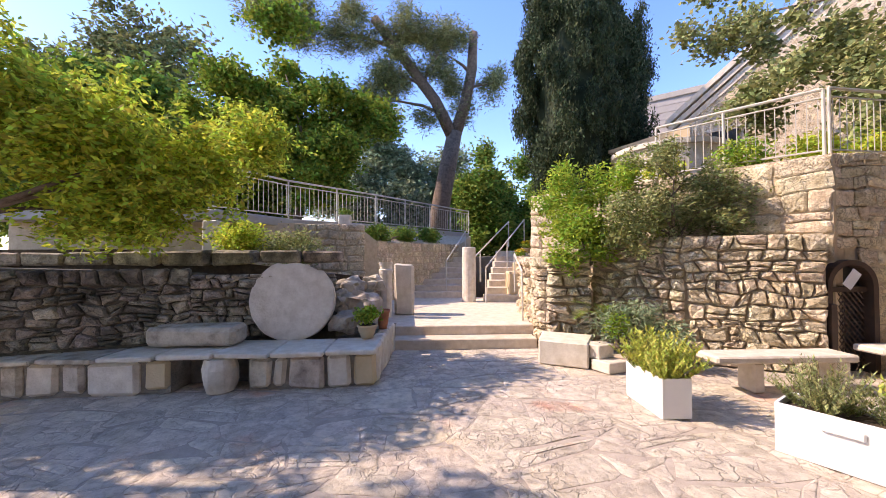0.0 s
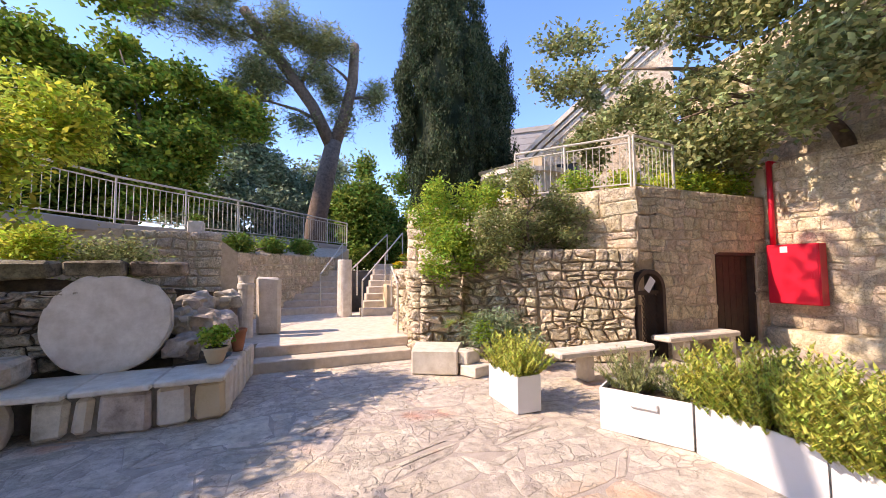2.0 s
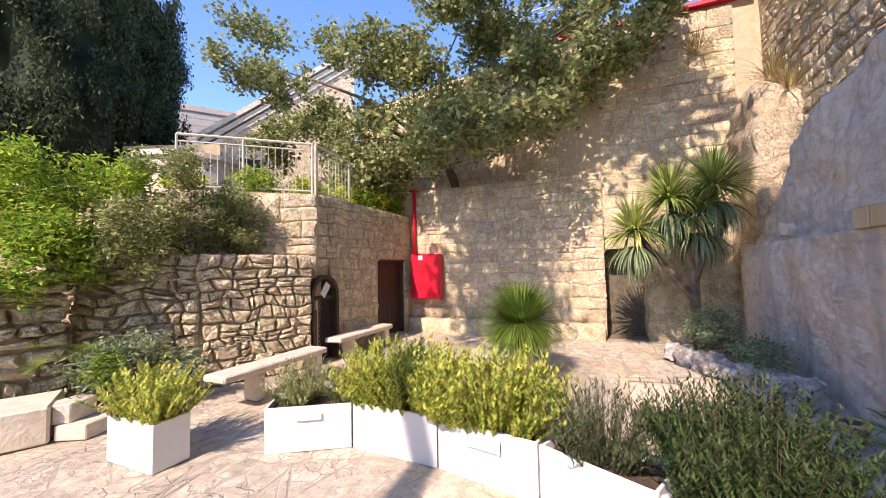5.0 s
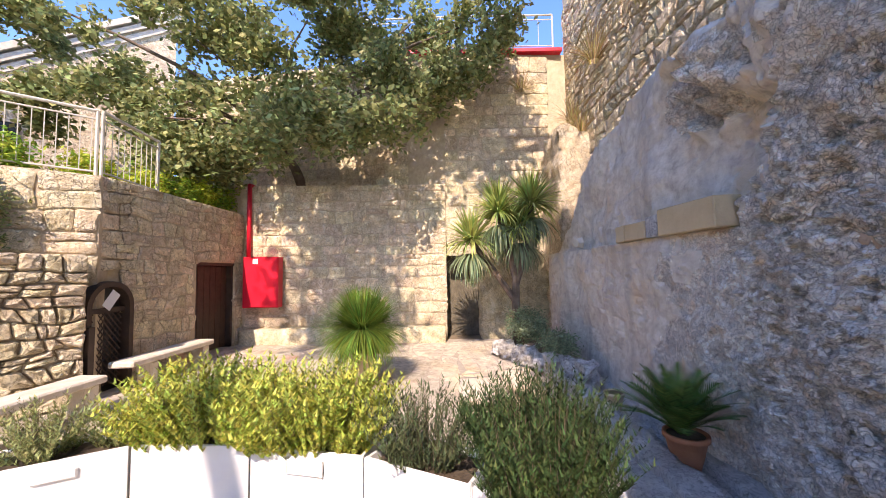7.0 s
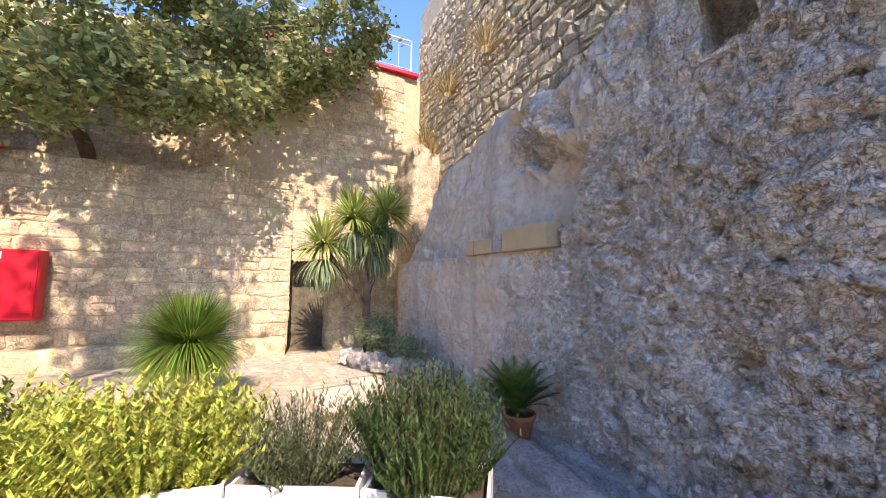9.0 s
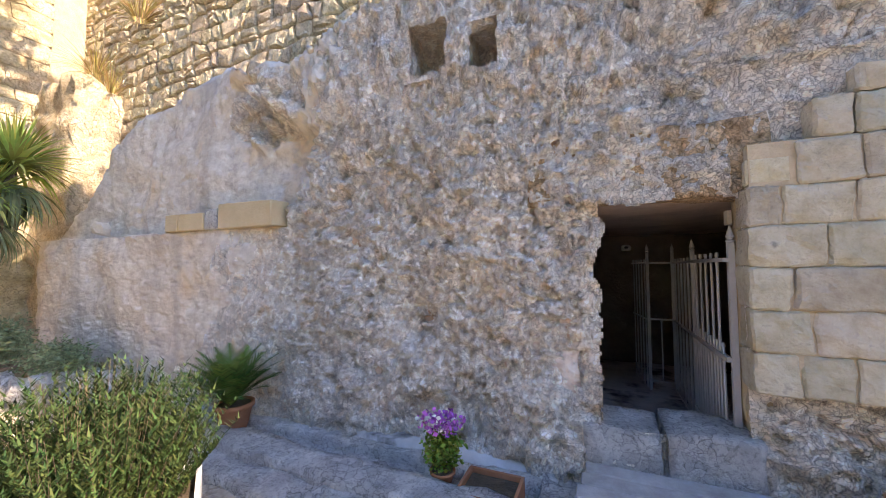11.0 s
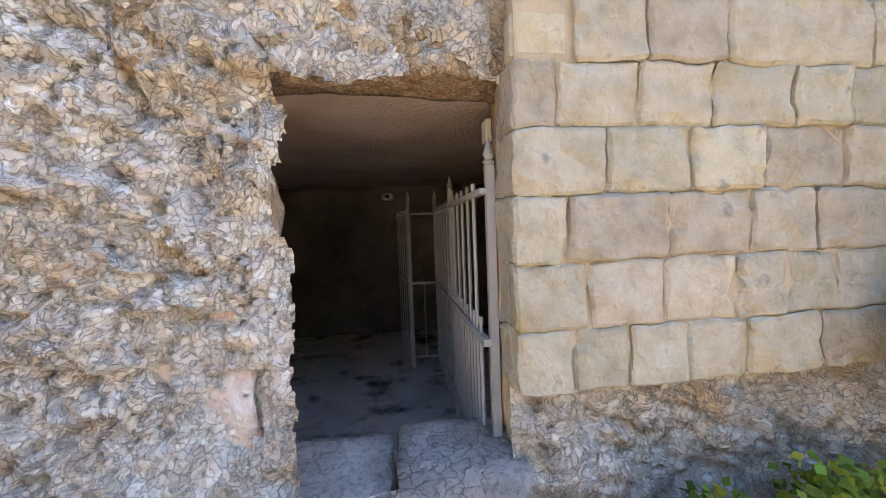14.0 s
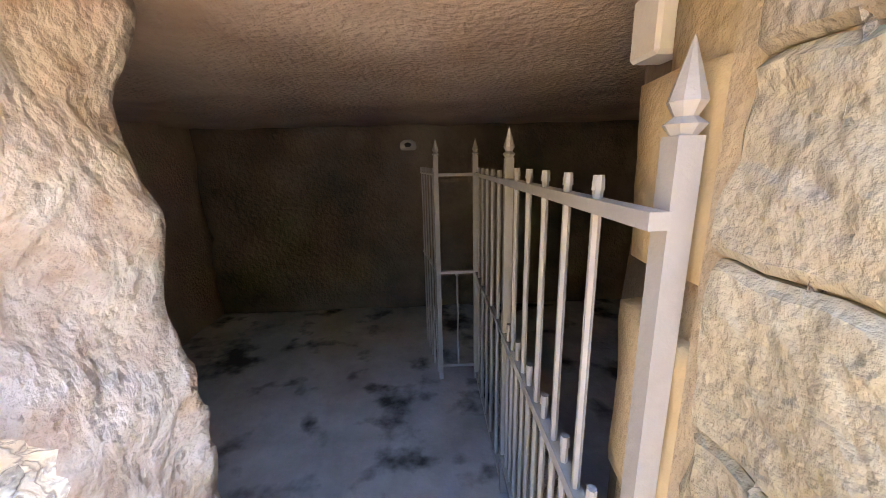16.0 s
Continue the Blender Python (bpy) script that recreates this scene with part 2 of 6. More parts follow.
CLAY = material("pale_clay", [(0.50, 0.38, 0.24), (0.58, 0.47, 0.32)], 5, 0.8, 0.2, 50)
BARK = material("bark", [(0.09, 0.065, 0.045), (0.22, 0.16, 0.12)], 7, 0.95, 1.0, 18)
EARTH = material("earth", [(0.16, 0.12, 0.08), (0.30, 0.24, 0.17)], 2, 1.0, 0.6, 20)
CONC = material("concrete", [(0.36, 0.34, 0.30), (0.46, 0.44, 0.39)], 2, 0.85, 0.2, 30)
GREYBLK = material("grey_blocks", [(0.36, 0.35, 0.33), (0.45, 0.44, 0.42)], 3, 0.85, 0.2, 30)
DARKGLASS = material("dark_glass", [(0.03, 0.035, 0.04), (0.05, 0.055, 0.06)], 2, 0.1, 0)
BLACK = material("black_plastic", [(0.02, 0.02, 0.02), (0.03, 0.03, 0.03)], 2, 0.3, 0)


def leafm(name, a, b, t=0.35):
    m = material(name, [a, b], 3.0, 0.68, 0, island=0.5, translucent=t * 0.85)
    m.node_tree.nodes["Principled BSDF"].inputs["Specular IOR Level"].default_value = 0.15
    return m


L_YELLOW = leafm("yellow_green_leaf", (0.32, 0.41, 0.04), (0.62, 0.68, 0.11), 0.5)
L_GREEN = leafm("green_leaf", (0.11, 0.19, 0.035), (0.24, 0.36, 0.07), 0.45)
L_GREENB = leafm("fresh_green_leaf", (0.11, 0.19, 0.025), (0.28, 0.38, 0.06), 0.45)
L_OLIVE = leafm("olive_leaf", (0.17, 0.21, 0.07), (0.42, 0.45, 0.21), 0.4)
L_DARK = leafm("cypress_leaf", (0.03, 0.05, 0.024), (0.08, 0.115, 0.055), 0.15)
L_PINE = leafm("pine_needle", (0.12, 0.15, 0.06), (0.28, 0.30, 0.13), 0.35)
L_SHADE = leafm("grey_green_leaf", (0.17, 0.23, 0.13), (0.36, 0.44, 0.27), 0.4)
L_ROSE = leafm("rosemary_leaf", (0.30, 0.36, 0.06), (0.58, 0.62, 0.15), 0.35)
L_LAV = leafm("dark_herb_leaf", (0.05, 0.07, 0.035), (0.12, 0.15, 0.07), 0.25)
L_DKROSE = leafm("dark_rosemary_leaf", (0.025, 0.05, 0.018), (0.075, 0.12, 0.04), 0.2)
L_CYCAD = leafm("cycad_leaf", (0.05, 0.10, 0.025), (0.15, 0.25, 0.06), 0.2)
L_YUCCA = leafm("yucca_leaf", (0.26, 0.36, 0.08), (0.55, 0.62, 0.24), 0.45)
L_BRIGHT = leafm("bright_leaf", (0.20, 0.33, 0.04), (0.40, 0.54, 0.09), 0.5)
L_DRY = leafm("dry_grass", (0.35, 0.26, 0.10), (0.5, 0.40, 0.2), 0.3)
L_PURPLE = leafm("purple_petal", (0.40, 0.08, 0.45), (0.6, 0.2, 0.6), 0.3)
L_WHITE = leafm("white_petal", (0.7, 0.7, 0.6), (0.8, 0.8, 0.7), 0.3)
L_YFLOWER = leafm("yellow_petal", (0.7, 0.5, 0.02), (0.8, 0.6, 0.05), 0.3)


# ---- mesh helpers ----
def thing(name, loc, label="", category="", group="", kind=""):
    e = new(name)
    e.location = loc
    e.empty_display_size = 0.1
    return tagged(e, label, category, group, kind)


def obj(name, mesh, mat, parent=None, label="", kind=""):
    ob = new(name, mesh)
    if mat and not mesh.materials:
        mesh.materials.append(mat)
    if parent:
        ob.parent = parent
        p = parent
        off = Vector((0, 0, 0))
        while p:
            off += p.location
            p = p.parent
        ob.location = -off
    return tagged(ob, label, kind=kind)


def part(name, bm, mat, parent=None, label="", kind="", smooth=False):
    """One mesh object; its coordinates are the world's."""
    me = bpy.data.meshes.new(name)
    bm.to_mesh(me)
    bm.free()
    if smooth:
        me.polygons.foreach_set("use_smooth", [True] * len(me.polygons))
    return obj(name, me, mat, parent, label, kind)


def raw(name, verts, faces, mat, parent=None, label="", kind="", smooth=False):
    me = bpy.data.meshes.new(name)
    me.from_pydata([tuple(v) for v in verts], [], faces)
    me.validate()
    if smooth:
        me.polygons.foreach_set("use_smooth", [True] * len(me.polygons))
    return obj(name, me, mat, parent, label, kind)


def add_box(bm, x0, x1, y0, y1, z0, z1, bevel=0.0, m=None):
    r = bmesh.ops.create_cube(bm, size=1)
    vs = r["verts"]
    for v in vs:
        v.co = Vector((x0 + (v.co.x + 0.5) * (x1 - x0), y0 + (v.co.y + 0.5) * (y1 - y0), z0 + (v.co.z + 0.5) * (z1 - z0)))
        if m:
            v.co = m @ v.co
    if bevel:
        es = list({e for v in vs for e in v.link_edges})
        bmesh.ops.bevel(bm, geom=es, offset=bevel, segments=1, affect="EDGES")
    return bm


def box(x0, x1, y0, y1, z0, z1, bevel=0.0, m=None):
    return add_box(bmesh.new(), x0, x1, y0, y1, z0, z1, bevel, m)


def prism(points, z0, z1, bevel=0.0):
    """An upright block over a plan outline, z1 may be one height a point."""
    bm = bmesh.new()
    if not isinstance(z1, (list, tuple)):
        z1 = [z1] * len(points)
    lo = [bm.verts.new((x, y, z0)) for x, y in points]
    hi = [bm.verts.new((x, y, z)) for (x, y), z in zip(points, z1)]
    n = len(points)
    bm.faces.new(hi)
    bm.faces.new(lo[::-1])
    for i in range(n):
        bm.faces.new((lo[i], lo[(i + 1) % n], hi[(i + 1) % n], hi[i]))
    bmesh.ops.recalc_face_normals(bm, faces=bm.faces)
    if bevel:
        bmesh.ops.bevel(bm, geom=list(bm.edges), offset=bevel, segments=1, affect="EDGES")
    return bm


def add_tube(bm, a, b, r0, r1=None, n=8):
    a, b = Vector(a), Vector(b)
    r1 = r0 if r1 is None else r1
    d = b - a
    q = d.to_track_quat("Z", "Y").to_matrix().to_4x4()
    m = Matrix.Translation((a + b) / 2) @ q
    bmesh.ops.create_cone(bm, cap_ends=True, segments=n, radius1=r0, radius2=r1, depth=d.length, matrix=m)
    return bm


def tube(a, b, r0, r1=None, n=8):
    return add_tube(bmesh.new(), a, b, r0, r1, n)


def lathe(profile, center=(0, 0, 0), n=24, wob=0.0, seed=0):
    """A turned body: (radius, height) pairs from the foot up."""
    bm = bmesh.new()
    rr = random.Random(seed)
    rings = []
    for r, z in profile:
        rings.append([bm.verts.new((center[0] + (r + rr.uniform(-wob, wob)) * math.cos(2 * math.pi * k / n), center[1] + (r + rr.uniform(-wob, wob)) * math.sin(2 * math.pi * k / n), center[2] + z)) for k in range(n)])
    for a, b in zip(rings, rings[1:]):
        for k in range(n):
            bm.faces.new((a[k], a[(k + 1) % n], b[(k + 1) % n], b[k]))
    bm.faces.new(rings[0][::-1])
    bm.faces.new(rings[-1])
    bmesh.ops.recalc_face_normals(bm, faces=bm.faces)
    return bm


def boulder(c, size, seed, sub=2, rough=0.25):
    bm = bmesh.new()
    bmesh.ops.create_icosphere(bm, subdivisions=sub, radius=1)
    for v in bm.verts:
        d = v.co.normalized()
        k = 1 + rough * noise.noise(d * 1.6 + Vector((seed * 3.7, 0, 0))) * 2 + rough * 0.5 * noise.noise(d * 4 + Vector((0, seed * 2.1, 0)))
        p = Vector((math.copysign(abs(d.x) ** 0.7, d.x), math.copysign(abs(d.y) ** 0.7, d.y), math.copysign(abs(d.z) ** 0.7, d.z))) * k * 0.85
        v.co = Vector((c[0] + p.x * size[0] / 2, c[1] + p.y * size[1] / 2, c[2] + p.z * size[2] / 2))
    return bm


def stone_faces(quad, out, depth, proud, rr, inset=0.012, jag=0.15):
    """Verts and faces of one stone on a wall: quad of 4 corners (in order), out the outward normal."""
    c = sum(quad, Vector()) / 4
    ring = []
    for i in range(4):
        a, b = quad[i], quad[(i + 1) % 4]
        s = min((a - c).length, 0.3)
        p = a.lerp(c, min(0.4, inset / max(s, 0.01) * 1.4))
        q = b.lerp(c, min(0.4, inset / max(s, 0.01) * 1.4))
        ring += [p.lerp(q, 0.12), p.lerp(q, 0.5) + (p.lerp(q, 0.5) - c).normalized() * rr.uniform(-jag, jag * 0.3) * s * 0.35, p.lerp(q, 0.88)]
    n = len(ring)
    v = [p - out * depth for p in ring]
    v += [p + out * proud * rr.uniform(0.2, 0.5) for p in ring]
    v += [p.lerp(c, rr.uniform(0.16, 0.3)) + out * proud * rr.uniform(0.75, 1.25) for p in ring]
    v.append(c + out * proud * rr.uniform(0.8, 1.5))
    f = []
    for base in (0, n):
        for k in range(n):
            f.append((base + k, base + (k + 1) % n, base + n + (k + 1) % n, base + n + k))
    for k in range(n):
        f.append((2 * n + k, 2 * n + (k + 1) % n, 3 * n))
    return v, f


def stone_skin(parent, p0, u, v, out, length, height, course, mean_w, mat, name="stone", seed=1, proud=0.03, jitter=0.25, limit=300, keep=None, inset=0.012, jag=0.3, label=""):
    """Courses of single stones over a face. u, v: directions along and up. keep(s, t): whether a stone at s along, t up is laid."""
    rr = random.Random(seed)
    u, v, out = Vector(u).normalized(), Vector(v).normalized(), Vector(out).normalized()
    rows, t = [0.0], 0.0
    while t < height - course * 0.6:
        t += course * rr.uniform(0.75, 1.3)
        rows.append(min(t, height))
    rows[-1] = height
    cells = []
    for k, (t0, t1) in enumerate(zip(rows, rows[1:])):
        s, w = 0.0, None
        prev = [Vector((0, t0)), Vector((0, t1))]
        while s < length - 1e-4:
            w = mean_w * rr.uniform(0.55, 1.6)
            s1 = s + w if length - s - w > mean_w * 0.5 else length
            edge = s1 >= length
            j = jitter * (t1 - t0)
            nxt = [Vector((s1 + (0 if edge else rr.uniform(-j, j)), t0)), Vector((s1 + (0 if edge else rr.uniform(-j, j)), t1))]
            if w > mean_w * 0.9 and rr.random() < jitter * 0.9 and not edge:
                mid = rr.uniform(0.35, 0.65)
                ma, mb = prev[0].lerp(prev[1], mid), nxt[0].lerp(nxt[1], mid + rr.uniform(-0.12, 0.12))
                cells.append([prev[0], nxt[0], mb, ma])
                cells.append([ma, mb, nxt[1], prev[1]])
            else:
                cells.append([prev[0], nxt[0], nxt[1], prev[1]])
            prev, s = nxt, s1
    def wave(q):
        if jitter < 0.05:
            return q
        f = 0.55 / course
        return q + Vector((noise.noise(Vector((q.x * f, q.y * f, seed + 9))), noise.noise(Vector((q.x * f, q.y * f, seed))))) * (jitter * course * 1.9)
    p0 = Vector(p0)
    stones = []
    for c in cells:
        mid = sum(c, Vector((0, 0))) / 4
        if keep and not keep(mid.x, mid.y):
            continue
        c = [wave(q) if 0.02 < q.y < height - 0.02 else q for q in c]
        quad = [p0 + u * q.x + v * q.y for q in c]
        stones.append(stone_faces(quad, out, 0.02, proud, rr, inset, jag))
    flip = u.cross(v).dot(out) < 0
    rest_v, rest_f = [], []
    for i, (vs, fs) in enumerate(stones):
        if flip:
            fs = [f[::-1] for f in fs]
        if i < limit:
            raw(name, vs, fs, mat, parent, label)
        else:
            b = len(rest_v)
            rest_v += vs
            rest_f += [tuple(b + k for k in f) for f in fs]
    if rest_f:
        raw("far_" + name + "s", rest_v, rest_f, mat, parent, kind="stuff")


def leaf_cloud(name, blobs, count, size, mat, parent, seed=1, aspect=0.45, shell=0.55, kind="", droop=0.0, clump=0):
    """Many small leaves in ellipsoids (cx, cy, cz, rx, ry, rz), denser to the outside, gathered in clumps with gaps."""
    g = np.random.default_rng(seed)
    vol = np.array([b[3] * b[4] * b[5] for b in blobs]) ** 0.67
    pick = g.choice(len(blobs), count, p=vol / vol.sum())
    b = np.array(blobs, float)[pick]
    d = g.normal(size=(count, 3))
    d /= np.linalg.norm(d, axis=1)[:, None]
    rad = shell + (1 - shell) * g.random(count) ** 0.6
    rad *= 0.8 + 0.35 * np.sin(d[:, 0] * 5 + b[:, 0] * 3) * np.sin(d[:, 1] * 5 + b[:, 1]) * np.sin(d[:, 2] * 6 + 1) + 0.12 * g.normal(size=count)
    p = b[:, :3] + d * rad[:, None] * b[:, 3:6]
    if clump:
        nc = max(4, count // clump)
        centres = p[g.integers(0, count, nc)]
        near = g.integers(0, nc, count)
        twig = g.normal(size=(nc, 3))
        twig[:, 2] -= droop * 2.5
        twig /= np.linalg.norm(twig, axis=1)[:, None]
        far_along = g.random((count, 1)) * 2 - 1
        reach = size * (1.0 + 0.045 * clump)
        p = centres[near] + twig[near] * far_along * reach + g.normal(size=(count, 3)) * size * 0.75
    a = g.normal(size=(count, 3))
    if clump:
        a = a * 0.7 + twig[near]
    a[:, 2] = a[:, 2] * 0.6 - droop
    a /= np.linalg.norm(a, axis=1)[:, None]
    c = np.cross(a, g.normal(size=(count, 3)))
    c /= np.linalg.norm(c, axis=1)[:, None]
    s = size * (0.6 + 0.8 * g.random(count))[:, None]
    q = np.stack([p - a * s * 0.5, p + c * s * aspect * 0.5, p + a * s * 0.5, p - c * s * aspect * 0.5], 1).reshape(-1, 3)
    me = bpy.data.meshes.new(name)
    me.vertices.add(count * 4)
    me.vertices.foreach_set("co", q.ravel())
    me.loops.add(count * 4)
    me.loops.foreach_set("vertex_index", np.arange(count * 4))
    me.polygons.add(count)
    me.polygons.foreach_set("loop_start", np.arange(0, count * 4, 4))
    me.update()
    return obj(name, me, mat, parent, kind=kind)


def scatter(blobs, k, seed, low=0.32, high=0.55):
    """Breaks each big ellipsoid into k smaller ones, for an uneven crown with gaps."""
    rr = random.Random(seed)
    out = []
    for cx, cy, cz, rx, ry, rz in blobs:
        for _ in range(k):
            d = Vector((rr.gauss(0, 1), rr.gauss(0, 1), rr.gauss(0, 1))).normalized() * rr.uniform(0.45, 0.95)
            f = rr.uniform(low, high)
            out.append((cx + d.x * rx, cy + d.y * ry, cz + d.z * rz, rx * f, ry * f, rz * f * 0.7))
    return out


def blade_tuft(name, base, n, length, width, mat, parent, seed=1, lean=(0.2, 1.2), bend=0.5, spread=0.05, seg=4, box_area=None):
    """Long leaves from a foot, arching outward."""
    rr = random.Random(seed)
    vs, fs = [], []
    for i in range(n):
        az = rr.uniform(0, 2 * math.pi)
        le = rr.uniform(*lean)
        L = length * rr.uniform(0.7, 1.1)
        ox, oy = (rr.uniform(-box_area[0], box_area[0]), rr.uniform(-box_area[1], box_area[1])) if box_area else (spread * math.cos(az), spread * math.sin(az))
        p = Vector(base) + Vector((ox, oy, 0))
        side = Vector((-math.sin(az), math.cos(az), 0))
        b0 = len(vs)
        for k in range(seg + 1):
            t = k / seg
            w = width * (1 - t) ** 0.7 * (0.6 + 0.4 * min(1, t * 5)) + 0.0004
            vs += [p - side * w / 2, p + side * w / 2]
            ang = le + bend * t * (0.6 + le)
            p = p + Vector((math.sin(ang) * math.cos(az), math.sin(ang) * math.sin(az), math.cos(ang))) * L / seg
        for k in range(seg):
            fs.append((b0 + 2 * k, b0 + 2 * k + 1, b0 + 2 * k + 3, b0 + 2 * k + 2))
    return raw(name, vs, fs, mat, parent)


def herb(name, base, area, n, height, mat, parent, seed=1, leaf=0.03, per=26, lean=0.35, slim=0.2):
    """Upright stems set all round with small needles, as rosemary and lavender have."""
    g = np.random.default_rng(seed)
    vs, fs, sv, sf = [], [], [], []
    for i in range(n):
        x, y = g.uniform(-1, 1, 2)
        p = Vector((base[0] + x * area[0], base[1] + y * area[1], base[2]))
        h = height * g.uniform(0.6, 1.1) * (1 - 0.25 * (x * x + y * y))
        d = Vector((x * lean + g.normal() * 0.12, y * lean + g.normal() * 0.12, 1)).normalized()
        for k in range(per):
            t = 0.12 + 0.88 * (k + g.random()) / per
            q = p + d * h * t + Vector((x, y, 0)) * 0.06 * t * t
            az = g.uniform(0, 6.283)
            a = (Vector((math.cos(az), math.sin(az), 0.9)) * (1.1 - 0.5 * t)).normalized() * leaf * g.uniform(0.7, 1.3)
            s = Vector((-math.sin(az), math.cos(az), 0)) * leaf * slim
            b = len(vs)
            vs += [q - s, q + s, q + a]
            fs.append((b, b + 1, b + 2))
        side = Vector((d.y, -d.x, 0.1)).normalized() * 0.0022
        b = len(sv)
        sv += [p - side, p + side, p + d * h + side * 0.4, p + d * h - side * 0.4]
        sf.append((b, b + 1, b + 2, b + 3))
    raw("stem_tuft", sv, sf, BARK, parent)
    return raw(name, vs, fs, mat, parent)


def limb(bm, pts, r0, r1, n=8):
    pts = [Vector(p) for p in pts]
    k = len(pts) - 1
    rings = []
    for i, p in enumerate(pts):
        d = (pts[min(i + 1, k)] - pts[max(i - 1, 0)]).normalized()
        q = d.to_track_quat("Z", "Y")
        r = r0 + (r1 - r0) * i / k
        rings.append([bm.verts.new(p + q @ Vector((r * math.cos(a), r * math.sin(a), 0)) * (1 + 0.12 * noise.noise(p * 2 + Vector((a, 0, 0))))) for a in (2 * math.pi * j / n for j in range(n))])
    for a, b in zip(rings, rings[1:]):
        for j in range(n):
            bm.faces.new((a[j], a[(j + 1) % n], b[(j + 1) % n], b[j]))
    bm.faces.new(rings[0][::-1])
    bm.faces.new(rings[-1])


def branches(bm, start, targets, r, seed=0):
    rr = random.Random(seed)
    for t in targets:
        a, b = Vector(start), Vector(t)
        mid = a.lerp(b, 0.35) + Vector((rr.uniform(-.2, .2), rr.uniform(-.2, .2), (b - a).length * 0.08))
        mid2 = a.lerp(b, 0.7) + Vector((rr.uniform(-.2, .2), rr.uniform(-.2, .2), (b - a).length * 0.06))
        limb(bm, [a, mid, mid2, b], r, r * 0.2, 6)


def tree(name, base, trunk_pts, r, blobs, leaves, size, mat, label, category="tree", seed=1, aspect=0.45, shell=0.4, clump=0, r_end=0.4, split=0):
    e = thing(name, base, label, category)
    bm = bmesh.new()
    limb(bm, trunk_pts, r, r * r_end, 10)
    part("trunk", bm, BARK, e, smooth=True)
    for k, q in enumerate(blobs):
        bm = bmesh.new()
        branches(bm, trunk_pts[-1], [q[:3]], r * 0.4, seed + k)
        part("branch", bm, BARK, e, smooth=True)
    leaf_cloud("crown", scatter(blobs, split, seed) if split else blobs, leaves, size, mat, e, seed, aspect, shell, clump=clump)
    return e

SAWN = material("sawn_tan_stone", [(0.52, 0.40, 0.24), (0.64, 0.51, 0.33)], 4, 0.85, 0.3, 40, detail=12)


# ---- ground and large structure ----
ground = part("ground", box(-60, 120, -60, 120, -0.5, -0.03), EARTH, label="bare brown earth under the garden", kind="structure")

# rock face with the tomb doorway
DX0, DX1, DZ0, DZ1 = -0.05, 0.70, 0.47, 1.92


def chunks(v, scale, step, gap):
    """Broken-rock relief: each lump stands out by its own amount, with grooves between the lumps."""
    w = v + Vector((noise.noise(v * scale * 0.6), 0, noise.noise(v * scale * 0.6 + Vector((4, 4, 4))))) * (0.7 / scale)
    w = w + Vector((noise.noise(v * scale * 2.5), 0, noise.noise(v * scale * 2.5 + Vector((8, 4, 4))))) * (0.22 / scale)
    d, pts = noise.voronoi(w * scale)
    lump = noise.cell(pts[0] * 7.3)
    groove = 1 - min(1.0, (d[1] - d[0]) / 0.16)
    slant = (w * scale - pts[0]).dot(Vector((noise.cell(pts[0] * 3.1), 0, noise.cell(pts[0] * 5.7))))
    return step * (lump + 0.8 * slant) - gap * groove


def rock_y(x, z):
    """How far the quarried face stands out towards the yard."""
    v = Vector((x, 0, z))
    y = -2.62 + 0.10 * noise.noise(v * 0.7) + 0.07 * noise.noise(v * 2.1 + Vector((3, 0, 0)))
    smooth_part = max(0.0, min(1.0, (x - 3.4) / 0.5))
    rough = 1 - 0.72 * smooth_part
    y += rough * (0.035 * noise.noise(v * 6) + 0.014 * noise.noise(v * 29))
    if x > -2.6:
        y += rough * (chunks(v, 4.0, 0.026, 0.006) + chunks(v + Vector((0, 0, 7)), 11.0, 0.022, 0.020) + chunks(v + Vector((3, 0, 2)), 27.0, 0.010, 0.010))
    pit = noise.noise(v * 9 + Vector((9, 2, 1)))
    y -= rough * max(0.0, pit - 0.25) * 0.17
    for cx, cz, rx, rz, deep in ((2.15, 1.05, 0.22, 0.26, 0.12), (1.02, 1.13, 0.10, 0.035, 0.07), (0.95, 1.62, 0.12, 0.14, 0.06), (2.9, 2.4, 0.12, 0.1, 0.05)):
        d = math.hypot((x - cx) / rx, (z - cz) / rz)
        if d < 1:
            y -= deep * (1 - d * d)
    # boss beside the top of the doorway
    d = math.hypot((x - 0.82) / 0.16, (z - 1.62) / 0.16)
    if d < 1:
        y += 0.09 * (1 - d * d)
    # upper smooth panel set back over the ledge, under a ragged overhang
    side = 3.62 - 0.42 * (z - 1.93) + 0.05 * noise.noise(v * 5)
    if x > side and z > 1.93:
        over = 3.72 - z + (x - 4.3) * 0.9 + 0.22 * noise.noise(v * 4)
        y -= 0.24 * min(1, (x - side) / 0.10) * max(0.0, min(1.0, over / 0.22))
        ragged = max(0.0, 1 - math.hypot((x - 4.0) / 0.75, (z - 3.15) / 0.45))
        y += ragged * (0.5 * noise.noise(v * 5) + 0.25 * noise.noise(v * 12))
    if x > 4.3 and z > 1.93:
        y += 0.02 * noise.noise(Vector((x * 7, 0, z * 0.8)))
    near = abs(x - 0.35) < 0.5 and z < 2.2
    if near:
        y = y * 0.7 + (-2.62) * 0.3
    if x < 0 and 0.7 < z < 2.7 and x > -1.75:
        y = y * 0.35 + (-2.66) * 0.65
    if x < -1.7:
        k = min(1.0, (-1.7 - x) / 0.9)
        y += k * k * 1.3 + k * 0.1 * noise.noise(v * 3)
    return y


